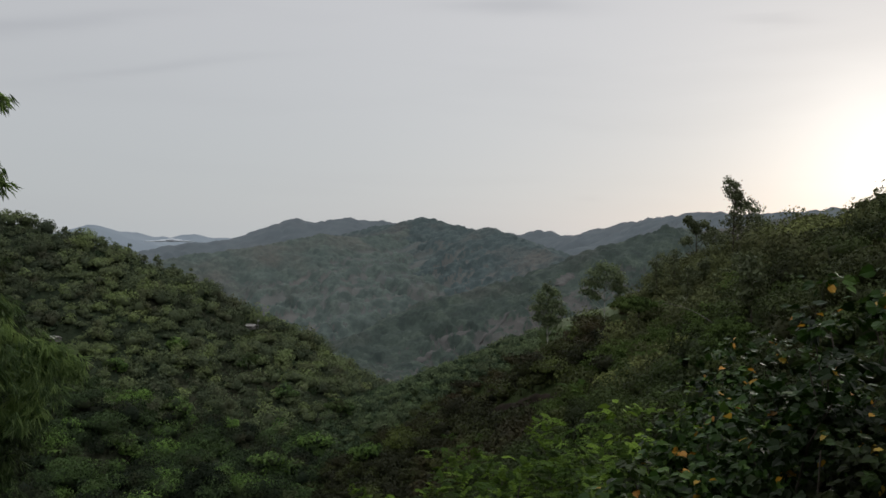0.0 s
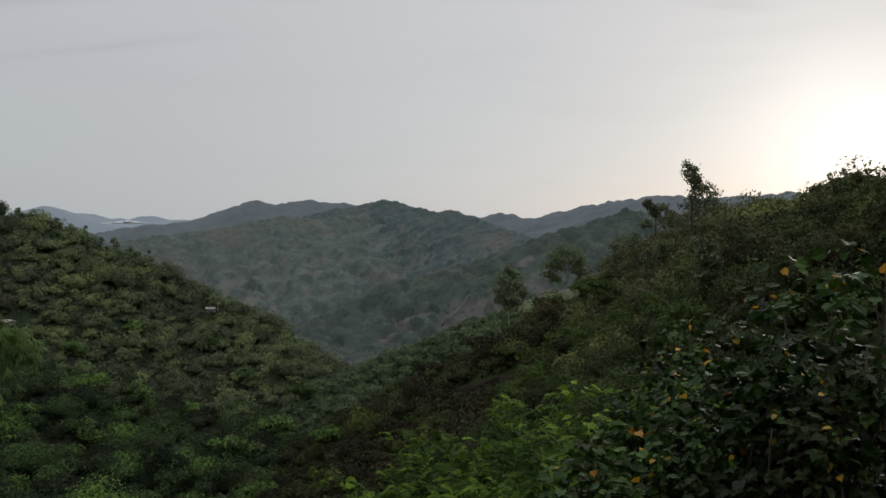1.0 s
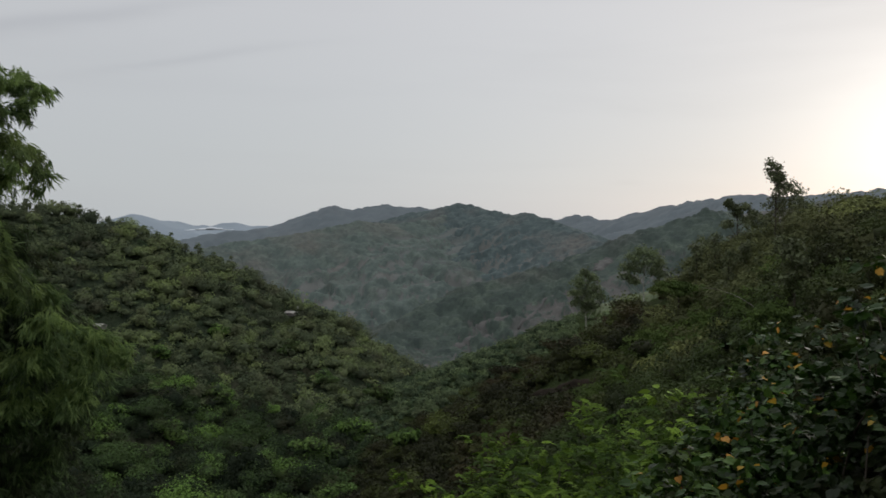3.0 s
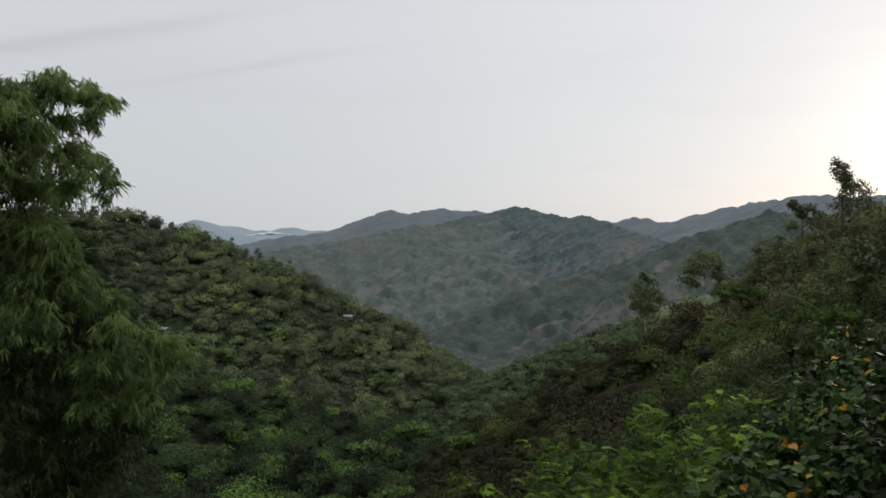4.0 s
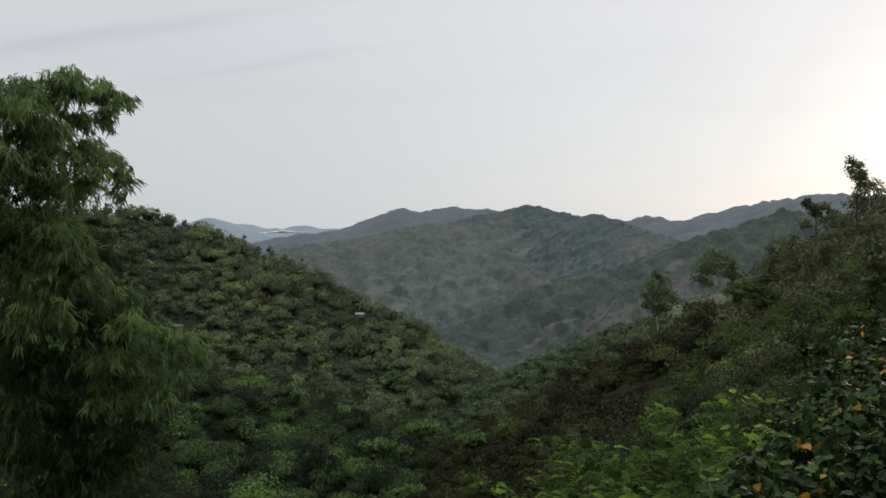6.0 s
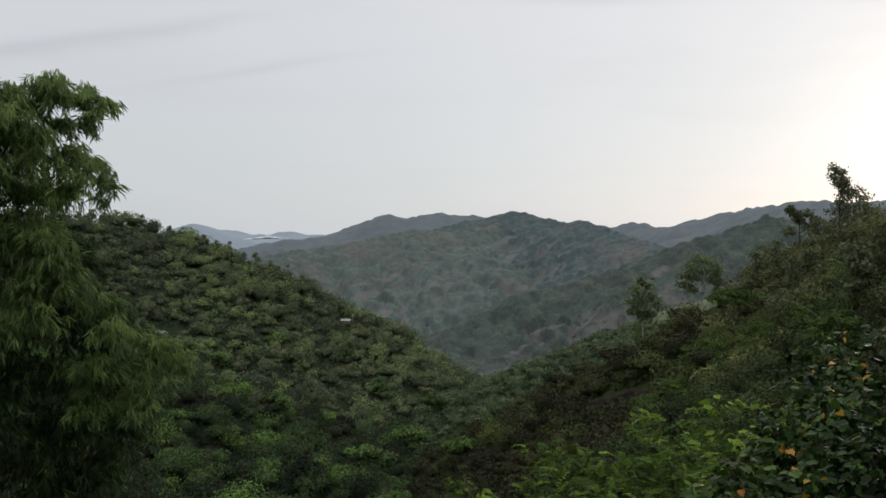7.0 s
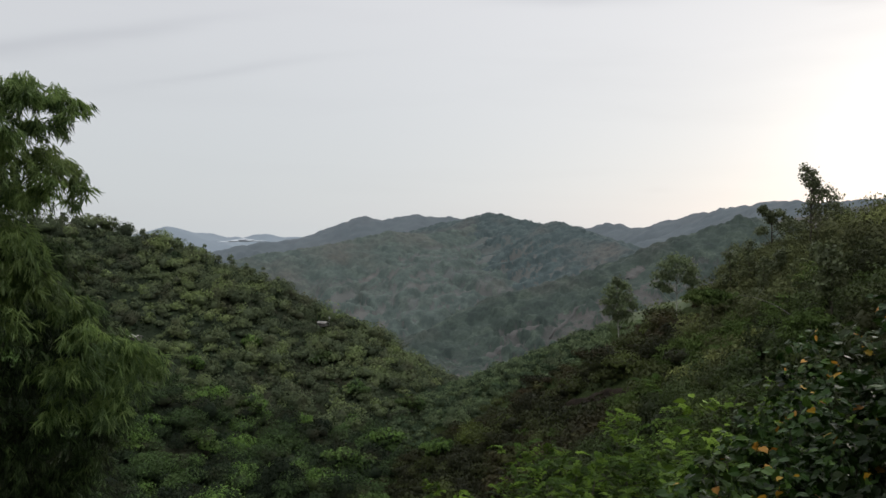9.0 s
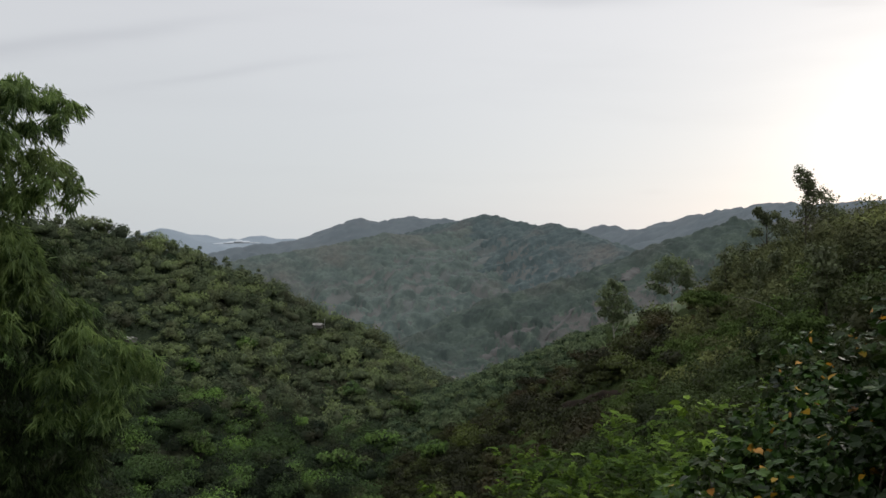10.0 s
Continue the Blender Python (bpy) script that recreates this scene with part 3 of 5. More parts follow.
def scrub_on(name, label, ridge, seed, az, rr, count, leaf, rise, swell, material, tilt=0.5):
    """A close carpet of treetops: leaf clumps over a swelling canopy."""
    rng = np.random.default_rng(seed)
    a = np.radians(rng.uniform(az[0], az[1], count))
    r = np.sqrt(rng.uniform(rr[0] ** 2, rr[1] ** 2, count))
    x, y = r * np.sin(a), r * np.cos(a)
    z, own = land(x, y)
    back, _ = land(x * (1 + 8 / r), y * (1 + 8 / r))
    keep = np.isin(own, ridge) & ~in_clearing(x, y) & ((back > z - 2.5) | (rng.uniform(0, 1, count) < 0.1))
    x, y, z = x[keep], y[keep], z[keep]
    n = len(x)
    h = waves(x, y, 2 * math.pi / swell, seed + 1)
    stand = np.clip(0.5 + waves(x, y, 2 * math.pi / (swell * 7), seed + 2), 0.1, 1.3)
    pos = np.stack([x, y, z + rise * (0.45 + 0.55 * h) * stand + rng.uniform(-0.3, 0.2, n) * rise], 1)
    normal = unit(np.array([0, 0, 1.0]) + rng.normal(0, tilt, (n, 3)))
    tone = np.clip(0.45 + 0.22 * waves(x, y, 2 * math.pi / (swell * 3), seed + 3) + rng.normal(0, 0.12, n), 0, 1)
    v, f, tt = leaves(QUAD, pos, rng.normal(0, 1, (n, 3)), normal, leaf * rng.uniform(0.6, 1.4, n), tone, QUAD_F)
    return tagged(new(name, raw_mesh(name, v, f, material, tt)), label, "trees", kind="stuff")


def cells(x, y, size, seed):
    """Distance to the nearest of a scatter of tree tops (in spacings) and that tree's random number."""
    gx, gy = np.floor(x / size), np.floor(y / size)
    best, who = np.full(x.shape, 9.0), np.zeros(x.shape)
    for i in (-1, 0, 1):
        for j in (-1, 0, 1):
            cx, cy = gx + i, gy + j
            h = [np.modf(np.abs(np.sin(cx * 127.1 + cy * 311.7 + seed * 7.3 + k * 53.7)) * 43758.5453)[0] for k in range(3)]
            d = np.hypot(cx + h[0] - x / size, cy + h[1] - y / size) / (0.75 + 0.5 * h[2])
            near = d < best
            best, who = np.where(near, d, best), np.where(near, h[2], who)
    return best, who


def canopy_on(name, label, ridge, seed, az, az_step, rr, r_step, size, rise, material, knob=0.22, gap=0.8, leafy=0, leaf=0.6, dim=1.0, bare=None):
    """The closed canopy of a wood: domed tree tops side by side over the ground, leaf clumps lying over them.
    bare: (crest, soil, share, from, to, pitch), streaks of open soil that run down the slope between two depths below the crest."""
    rng = np.random.default_rng(seed)

    def openness(x, y, z):
        crest, _, share, low, high, pitch = bare
        c = np.array(sorted(crest, key=lambda p: math.atan2(p[0], p[1])))
        over = np.interp(np.arctan2(x, y), np.arctan2(c[:, 0], c[:, 1]), c[:, 2]) + EYE
        along = np.array(crest[-1][:2]) - np.array(crest[0][:2])
        along = along / np.hypot(*along)
        u, v = x * along[0] + y * along[1], x * along[1] - y * along[0]
        streak = waves(u, v * 0.22, 2 * math.pi / pitch, seed + 4) + 0.6 * waves(u, v * 0.5, 2 * math.pi / (pitch * 0.3), seed + 7)
        deep = over - z
        return np.clip(streak * 1.6 + share, 0, 1) * np.clip((deep - low) / (0.35 * low + 2), 0, 1) * np.clip((high - deep) / 12.0, 0, 1)

    def top(x, y):
        z, own = land(x, y)
        d, who = cells(x, y, size, seed)
        d2, who2 = cells(x, y, size * 0.37, seed + 1)
        stand = np.clip(0.8 + 0.4 * waves(x, y, 2 * math.pi / (size * 9), seed + 2), 0.3, 1.3)
        dome = (0.35 + 0.65 * who) * np.sqrt(np.clip(1 - (d / gap) ** 2, 0, 1))
        z = z + rise * np.clip((np.hypot(x, y) - rr[0]) / 30.0, 0.05, 1) * stand * (dome + knob * np.sqrt(np.clip(1 - (d2 / gap) ** 2, 0, 1))) * np.where(in_clearing(x, y), 0.1, 1.0) - 0.3
        if bare:
            ground = land(x, y)[0]
            z = ground + (z - ground) * (1 - 0.9 * openness(x, y, ground))
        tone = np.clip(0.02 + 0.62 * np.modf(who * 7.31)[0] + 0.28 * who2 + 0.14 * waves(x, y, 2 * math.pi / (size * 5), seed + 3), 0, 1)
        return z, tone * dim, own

    a, r = np.meshgrid(np.radians(np.arange(az[0], az[1], az_step)), np.arange(rr[0], rr[1], r_step))
    a = a + rng.uniform(-0.3, 0.3, a.shape) * radians(az_step)
    r = r + rng.uniform(-0.3, 0.3, r.shape) * r_step
    x, y = r * np.sin(a), r * np.cos(a)
    z, tone, own = top(x, y)
    n, k = x.shape
    i, j = np.meshgrid(np.arange(n - 1), np.arange(k - 1), indexing="ij")
    q = i * k + j
    f = np.stack([q, q + k, q + k + 1, q + 1], -1).reshape(-1, 4)
    f = f[np.isin(own.ravel()[f[:, 0]], ridge)]
    used, f = np.unique(f, return_inverse=True)
    v, f, tt = np.stack([x, y, z], -1).reshape(-1, 3)[used], f.reshape(-1, 4), tone.ravel()[used]
    if leafy:
        a = np.radians(rng.uniform(az[0], az[1], leafy))
        r = np.sqrt(rng.uniform(rr[0] ** 2, rr[1] ** 2, leafy))
        x, y = r * np.sin(a), r * np.cos(a)
        z, tone, own = top(x, y)
        zx, zy = top(x + 0.5, y)[0], top(x, y + 0.5)[0]
        keep = np.isin(own, ridge)
        normal = unit(np.stack([(z - zx) * 2, (z - zy) * 2, np.ones(leafy)], 1) + rng.normal(0, 0.45, (leafy, 3)))
        pos = np.stack([x, y, z + rng.uniform(-0.1, 0.45, leafy) * leaf], 1)
        lv, lf, lt = leaves(QUAD, pos[keep], rng.normal(0, 1, (leafy, 3))[keep], normal[keep], leaf * rng.uniform(0.5, 1.4, leafy)[keep], np.clip(tone + rng.normal(0, 0.1, leafy), 0, 1)[keep], QUAD_F)
        f, v, tt = np.concatenate([f, lf + len(v)]), np.concatenate([v, lv]), np.concatenate([tt, lt])
    me = raw_mesh(name, v, f, material, tt, True)
    if bare:
        me.materials.append(bare[1])
        mid = v[f].mean(1)
        me.polygons.foreach_set("material_index", (openness(mid[:, 0], mid[:, 1], land(mid[:, 0], mid[:, 1])[0]) > 0.5).astype(np.int32))
    return tagged(new(name, me), label, "trees", kind="stuff")


def crowns_on(name, label, ridge, seed, az, rr, spacing, radius, tall, cover, leaf, material, lee=0.1, middle=0.36, spread_tone=0.2, bright=0.1, flat=(0.4, 0.8), pads=7, ragged=0.05, jitter=0.17, clump=12.0):
    """A stand of broad crowns: each is a heap of leafy pads round a core painted dark for inner shade, raised on its
    stem so that gloom gathers beneath.
    """
    p, rng = spread(seed, az[0], az[1], rr[0], rr[1], spacing, ridge, lee)
    n = len(p)
    stand = np.clip(0.5 + 0.5 * waves(p[:, 0], p[:, 1], 2 * math.pi / (clump * 2.5), seed + 6), 0, 1)
    rad = radius[0] + (radius[1] - radius[0]) * np.clip(rng.beta(1.5, 2.4, n) * (0.65 + 0.7 * stand), 0, 1)
    fl = rng.uniform(*flat, n)
    p[:, 2] += np.maximum(rad * 0.3 * fl, rng.uniform(*tall, n) * (0.35 + 0.75 * rad / radius[1]))
    # neighbours are often of one kind, so tones run in small groups
    group = waves(p[:, 0], p[:, 1], 2 * math.pi / clump, seed + 5)
    drift = waves(p[:, 0], p[:, 1], 2 * math.pi / (clump * 3.2), seed + 8)
    tone = np.clip(rng.normal(middle, spread_tone, n) + group * 0.2 + drift * 0.14, 0, 1)
    tone = np.where(rng.uniform(0, 1, n) < bright, np.clip(tone + 0.36, 0, 1), tone)
    way = rng.uniform(0, 2 * math.pi, (n, pads))
    out = rng.uniform(0.35, 0.85, (n, pads))
    out[:, 0] = rng.uniform(0, 0.2, n)
    out *= 0.8
    off = np.stack([out * np.cos(way), out * np.sin(way), 0.42 - 0.62 * out ** 2 + rng.normal(0, 0.16, (n, pads))], -1)
    size = rng.uniform(0.38, 0.62, (n, pads))
    size[:, 0] = 0.68
    stretch = rng.uniform(0.8, 1.25, n)
    squash = np.stack([stretch, 1 / stretch, fl], 1) * rad[:, None]
    shapes, shape_f = LUMPS
    k = shapes.shape[1]
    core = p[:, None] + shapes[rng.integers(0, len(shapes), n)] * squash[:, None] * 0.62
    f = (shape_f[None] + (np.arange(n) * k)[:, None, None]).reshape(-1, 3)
    # core tone cut to paint the shade seen between leaf clumps
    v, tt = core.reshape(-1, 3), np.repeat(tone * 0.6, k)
    who = np.repeat(np.arange(n), (cover * rad ** 2 + 10).astype(int))
    m = len(who)
    pick = rng.integers(0, pads, m)
    face = random_ways(rng, m, -0.55)
    local = off[who, pick] + face * (size[who, pick] * rng.uniform(0.85, 1.1, m))[:, None] + rng.normal(0, ragged, (m, 3))
    pos = p[who] + local * squash[who]
    normal = unit(face * 0.45 + unit(local * np.array([1, 1, 1.2]) - np.array([0, 0, 0.12])) * 0.8 + rng.normal(0, jitter, (m, 3)))
    lt = np.clip(tone[who] + rng.normal(0, 0.07, (n, pads))[who, pick] + rng.normal(0, 0.05, m), 0, 1)
    lv, lf, lt = leaves(TRI, pos, rng.normal(0, 1, (m, 3)), normal, leaf * rng.uniform(0.55, 1.4, m), lt, TRI_F)
    f = np.concatenate([f, lf + len(v)])
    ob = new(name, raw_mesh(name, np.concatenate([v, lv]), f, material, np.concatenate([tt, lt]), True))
    return tagged(ob, label, "trees", kind="stuff")


# the last value dims leaf tone, painting shade into gaps between crowns
canopy_on("hillside_undergrowth", "green undergrowth beneath the trees of the steep valley side, toned dark for shade", [5, -1], 103, (-36, 7), 0.22, (190, 425), 1.8, 3.4, 2.4, UNDER_LEAF, 0.45, 0.8, 42000, 0.6, 0.6)
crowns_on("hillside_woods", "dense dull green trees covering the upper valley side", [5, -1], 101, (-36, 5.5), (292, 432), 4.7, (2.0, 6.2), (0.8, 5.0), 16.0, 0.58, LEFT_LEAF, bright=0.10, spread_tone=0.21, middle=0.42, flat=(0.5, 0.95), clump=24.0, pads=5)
crowns_on("hillside_scrub", "low dark scrub between the trees of the steep valley side", [5, -1, 9], 105, (-36, 5.5), (190, 432), 3.9, (1.1, 3.2), (0.2, 1.0), 9.0, 0.66, SCRUB_LEAF, bright=0.05, spread_tone=0.14, middle=0.40, flat=(0.5, 0.9), clump=20.0, pads=4, lee=0.05)
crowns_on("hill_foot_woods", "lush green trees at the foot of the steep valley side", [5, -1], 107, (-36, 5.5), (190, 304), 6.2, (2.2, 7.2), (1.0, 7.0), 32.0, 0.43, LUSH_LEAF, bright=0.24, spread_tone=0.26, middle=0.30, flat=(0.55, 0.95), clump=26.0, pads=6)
crowns_on("middle_spur_woods", "pale green low scrub on a rise in the valley", [9], 109, (-8, 18), (270, 330), 4.2, (1.3, 3.6), (0.2, 1.2), 18.0, 0.5, MIDDLE_LEAF, middle=0.45, spread_tone=0.14, flat=(0.5, 0.9), clump=14.0, jitter=0.3, lee=0.5)

crowns_on("spur_woods", "dark green and rusty scrub covering a descending spur", [4], 121, (-16, 11.5), (100, 262), 4.2, (1.2, 4.6), (0.4, 3.2), 50.0, 0.36, RIGHT_LEAF, middle=0.34, spread_tone=0.22, bright=0.12, flat=(0.4, 0.8), ragged=0.05, clump=12.0)
crowns_on("spur_crest_woods", "grey-green feathery trees along the upper spur", [4], 122, (11.5, 34), (86, 262), 4.0, (1.2, 4.2), (0.4, 3.0), 58.0, 0.29, CREST_LEAF, middle=0.38, spread_tone=0.18, bright=0.08, lee=0.25, flat=(0.5, 1.0), ragged=0.05, clump=12.0)
scrub_on("spur_scrub", "rusty green undergrowth on the descending spur", [4, -1, 6], 125, (-20, 36), (26, 262), 45000, 0.5, 1.0, 4, RIGHT_LEAF, 0.7)
crowns_on("near_slope_bushes", "low green bushes on the slope below the road", [4, 6], 137, (4, 36), (15, 43), 1.5, (0.4, 1.5), (0.05, 0.5), 330, 0.11, SLOPE_LEAF, middle=0.36, spread_tone=0.2, bright=0.08, lee=0.9, flat=(0.6, 1.0), ragged=0.06, clump=5.0)
crowns_on("slope_woods", "soft green bushes on the near valley slope", [4, 6], 131, (-12, 36), (42, 100), 2.9, (1.0, 3.4), (0.3, 2.0), 130, 0.19, SLOPE_LEAF, middle=0.40, spread_tone=0.2, bright=0.12, lee=0.9, flat=(0.6, 1.0), ragged=0.05, clump=9.0)
canopy_on("right_ridge_woods", "dull green hazed trees on the ridge beyond the spur", [3, -1, 5], 145, (-12, 34), 0.125, (425, 770), 2.1, 7.0, 5.2, MID_LEAF, 0.45, 0.85, bare=(RIGHT_RIDGE, RIDGE_GROUND, 0.25, 16.0, 80.0, 26.0))

canopy_on("shoulder_woods", "grey-green hazed scrub on the shoulder of the mountain", [8], 161, (-22, 15), 0.08, (740, 1345), 2.6, 7.4, 4.6, FAR_LEAF, 0.4, 0.8, bare=(MOUNTAIN, MOUNTAIN_GROUND, -0.12, 20.0, 110.0, 30.0))
canopy_on("mountain_woods", "grey-green hazed scrub on the mountain up the valley", [2], 161, (-22, 15), 0.08, (740, 1345), 2.6, 7.4, 4.6, PEAK_LEAF, 0.4, 0.8, bare=(MOUNTAIN, MOUNTAIN_GROUND, -0.12, 20.0, 110.0, 30.0))
canopy_on("back_ridge_woods", "woods along the farthest ridges, painted blue-grey with haze", [1], 181, (-24, 34), 0.2, (1450, 2850), 12.0, 24.0, 11.0, BACK_LEAF)


# ---- single trees ----
def limb_line(rng, a, b, sag, n=6):
    a, b = np.array(a, float), np.array(b, float)
    side = rng.normal(0, 1, 3) * np.linalg.norm(b - a) * sag
    return [tuple(a + (b - a) * s + side * math.sin(math.pi * s)) for s in np.linspace(0, 1, n)]


def tree(name, label, base, tall, blobs, bark, material, seed, trunk_r=0.16, leaf=0.4, per=240, mood=(0.25, 0.6), inner=0.0):
    """A tree: tapered trunk, limbs to each mass of leaves. blobs: (dx, dz, radius, flatness) of the masses."""
    rng = np.random.default_rng(seed)
    thing = empty(name, base)
    lean = rng.normal(0, 0.02, 2) * tall
    line = limb_line(rng, (0, 0, -0.8), (lean[0], lean[1], tall * 0.9), 0.015, 8)
    part("trunk", tube(line, list(np.linspace(trunk_r, trunk_r * 0.3, 8)), 8), bark, thing)
    c, rad, flat = [], [], []
    for dx, dz, r, fl in blobs:
        at = (dx, rng.uniform(-0.5, 0.5) * r, dz)
        start = line[min(7, max(2, int(7 * (dz - r * 0.8) / (tall * 0.9))))]
        part("limb", tube(limb_line(rng, start, at, 0.06), list(np.linspace(trunk_r * 0.45, trunk_r * 0.12, 6)), 6), bark, thing)
        c.append(at), rad.append(r), flat.append(fl)
    crown_of(thing, np.array(c), np.array(rad), np.array(flat), rng.uniform(*mood, len(c)), per, leaf, material, seed + 3, 11, inner, 0.2 if inner == 0 else 0.06)
    return tagged(thing, label, "tree")


def rooted(x, y):
    return (x, y, ground_height(x, y))


tree("tall_tree", "tall thin-crowned tree standing above the ridge line", rooted(48.9, 142.0), 13.8, [(-0.9, 12.6, 0.9, 1.2), (-0.1, 11.9, 1.1, 1.1), (-1.0, 11.0, 1.05, 1.1), (0.5, 10.7, 1.0, 1.1), (-0.6, 10.0, 1.0, 1), (0.6, 9.8, 1.03, 1), (2.2, 9.0, 1.5, 0.8), (1.0, 8.1, 1.73, 0.9), (3.1, 7.8, 1.5, 0.8), (-0.2, 7.2, 1.5, 0.9), (1.4, 6.0, 2.53, 0.8), (3.0, 6.2, 1.73, 0.8), (0.0, 10.0, 0.9, 1.1), (0.8, 8.4, 1.2, 1), (0.3, 6.2, 1.6, 0.9), (2.2, 5.2, 2, 0.8), (-0.6, 5.4, 1.5, 0.8), (0.5, 4.4, 1.8, 0.8), (-1.2, 3.4, 1.6, 0.8), (2.2, 3.2, 1.8, 0.8)], DARK_BARK, TREE_LEAF, 301, 0.2, 0.22, 190)
tree("ridge_tree", "broad ragged tree on the ridge line", rooted(47.4, 158.2), 9.8, [(-1.5, 8.7, 0.8, 1.1), (-0.9, 7.8, 1.0, 0.9), (1.4, 8.0, 1.0, 0.9), (2.9, 6.9, 1.1, 0.8), (-0.2, 6.8, 1.2, 0.9), (1.9, 5.4, 1.4, 0.7), (-1.8, 4.8, 1.4, 0.8), (1.2, 2.6, 2, 0.7), (-0.2, 1.6, 2.1, 0.7)], DARK_BARK, TREE_LEAF, 311, 0.18, 0.26, 420)
tree("slender_tree", "slender pale-trunked tree with a tall narrow crown", rooted(25.9, 205.4), 15.5, [(-0.6, 14.6, 1.5, 1.1), (0.9, 13.4, 1.8, 1), (-1.7, 12.6, 2.0, 0.9), (1.9, 11.2, 2.2, 0.9), (-0.4, 11.0, 2.4, 0.9), (-2.6, 10.2, 2.0, 0.8), (2.9, 9.0, 2.0, 0.8), (0.3, 8.6, 2.6, 0.8), (-2.4, 7.6, 1.9, 0.8), (1.6, 6.8, 1.8, 0.8), (-0.6, 6.2, 1.5, 0.8)], PALE_BARK, SLENDER_LEAF, 321, 0.17, 0.32, 360)
tree("slender_tree", "slender pale-trunked tree with an open spreading crown", rooted(36.9, 192.4), 16.4, [(-0.4, 15.2, 1.9, 0.9), (1.8, 14.4, 2.2, 0.9), (-2.4, 13.8, 2.2, 0.9), (3.4, 12.4, 2.1, 0.9), (0.3, 12.8, 2.5, 0.9), (-3.8, 11.8, 2.0, 0.9), (-1.4, 11.0, 2.2, 0.8), (2.2, 10.6, 2.0, 0.8), (4.4, 10.0, 1.6, 0.8), (-4.2, 9.6, 1.6, 0.8), (-2.2, 8.8, 1.5, 0.8), (3.4, 8.4, 1.4, 0.8)], PALE_BARK, SLENDER_LEAF, 331, 0.16, 0.32, 300)
for k, (x, y, tall) in enumerate([(45.0, 172.0, 5.6), (45.5, 165.0, 4.6), (49.0, 152.0, 4.4), (52.5, 139.0, 4.2), (43.0, 160.0, 5.0)]):
    tree("spur_tree", "dark green bushy tree crowding the spur", rooted(x, y), tall, [(-0.9, tall * 0.86, 1.4, 0.9), (0.9, tall * 0.76, 1.5, 0.9), (-1.5, tall * 0.58, 1.6, 0.8), (1.6, tall * 0.52, 1.7, 0.8), (0.0, tall * 0.45, 1.9, 0.8)], DARK_BARK, TREE_LEAF, 351 + 7 * k, 0.12, 0.22, 200)
for k, (x, y, tall) in enumerate([(36.7, 145.4, 7.3), (38.9, 141.8, 7.3), (37.3, 127.7, 6.3), (40, 128.9, 5.5), (38.4, 116.8, 4.7), (38.3, 109.5, 5.8), (28.5, 78, 5.9), (31.7, 98, 4.7), (33.5, 118.3, 4.7)]):
    rng = np.random.default_rng(880 + k)
    blobs = [(rng.uniform(-0.16, 0.16) * tall * (1.2 - h), tall * h, tall * rng.uniform(0.13, 0.2), rng.uniform(0.7, 1.0)) for h in (1.0, 0.9, 0.8, 0.7, 0.6, 0.48, 0.36)]
    tree("feathery_tree", "airy grey-green tree on the upper spur", rooted(x, y), tall, blobs, DARK_BARK, TREE_LEAF, 821 + 7 * k, 0.10, 0.22, 130)
for k, (x, y, tall) in enumerate([(46.5, 95.0, 2.3), (44.8, 90.0, 2.9), (43.5, 86.0, 2.3), (42.6, 82.0, 3.1), (41.6, 78.0, 2.5), (40.8, 75.0, 2.8), (48.5, 101.0, 2.2), (39.5, 71.0, 2.3)]):
    rng = np.random.default_rng(840 + k)
    blobs = [(rng.uniform(-0.45, 0.45) * tall * (1.4 - h), tall * h, tall * rng.uniform(0.2, 0.34), rng.uniform(0.7, 1.0)) for h in (1.0, 0.88, 0.76, 0.64, 0.5, 0.4)]
    tree("crest_tree", "ragged small tree on the near crest", rooted(x, y), tall, blobs, DARK_BARK, CREST_LEAF, 841 + 7 * k, 0.09, 0.15, 340, (0.25, 0.55), 0.6)
for k, (x, y) in enumerate([(-214, 330), (-205, 335), (-199, 338), (-193, 341), (-184, 346), (-180, 350), (-176, 351), (-165, 356), (-155, 360), (-147, 365), (-131, 370), (-118, 372), (-104, 373), (-92, 372), (-80, 371), (-66, 369), (-209, 333), (-189, 344), (-187, 342), (-171, 353), (-160, 358), (-151, 362), (-141, 366), (-137, 368), (-125, 370), (-111, 372)]):
    rng = np.random.default_rng(900 + k)
    tall = rng.uniform(5.0, 8.0)
    tree("hilltop_tree", "small ragged tree on the crest of the hill", rooted(x, y), tall, [(rng.uniform(-0.9, 0.9), tall * rng.uniform(0.85, 1.0), rng.uniform(0.8, 1.3), 1.0), (rng.uniform(-1.6, -0.4), tall * 0.72, rng.uniform(1.0, 1.6), 0.8), (rng.uniform(0.4, 1.6), tall * 0.66, rng.uniform(1.0, 1.6), 0.8), (rng.uniform(-1, 1), tall * 0.5, 1.8, 0.8)], DARK_BARK, LEFT_LEAF, 911 + 7 * k, 0.14, 0.42, 70)
tree("umbrella_tree", "flat-topped green tree on the spur", rooted(29.9, 128.8), 6.4, [(-2.9, 5.7, 1.9, 0.4), (-1.0, 6.3, 2.1, 0.4), (1.2, 6.2, 2.1, 0.4), (3.1, 5.7, 1.8, 0.4), (0.2, 5.2, 2.6, 0.4)], DARK_BARK, SOFT_LEAF, 341, 0.12, 0.22, 600, (0.6, 0.85), 0.5)

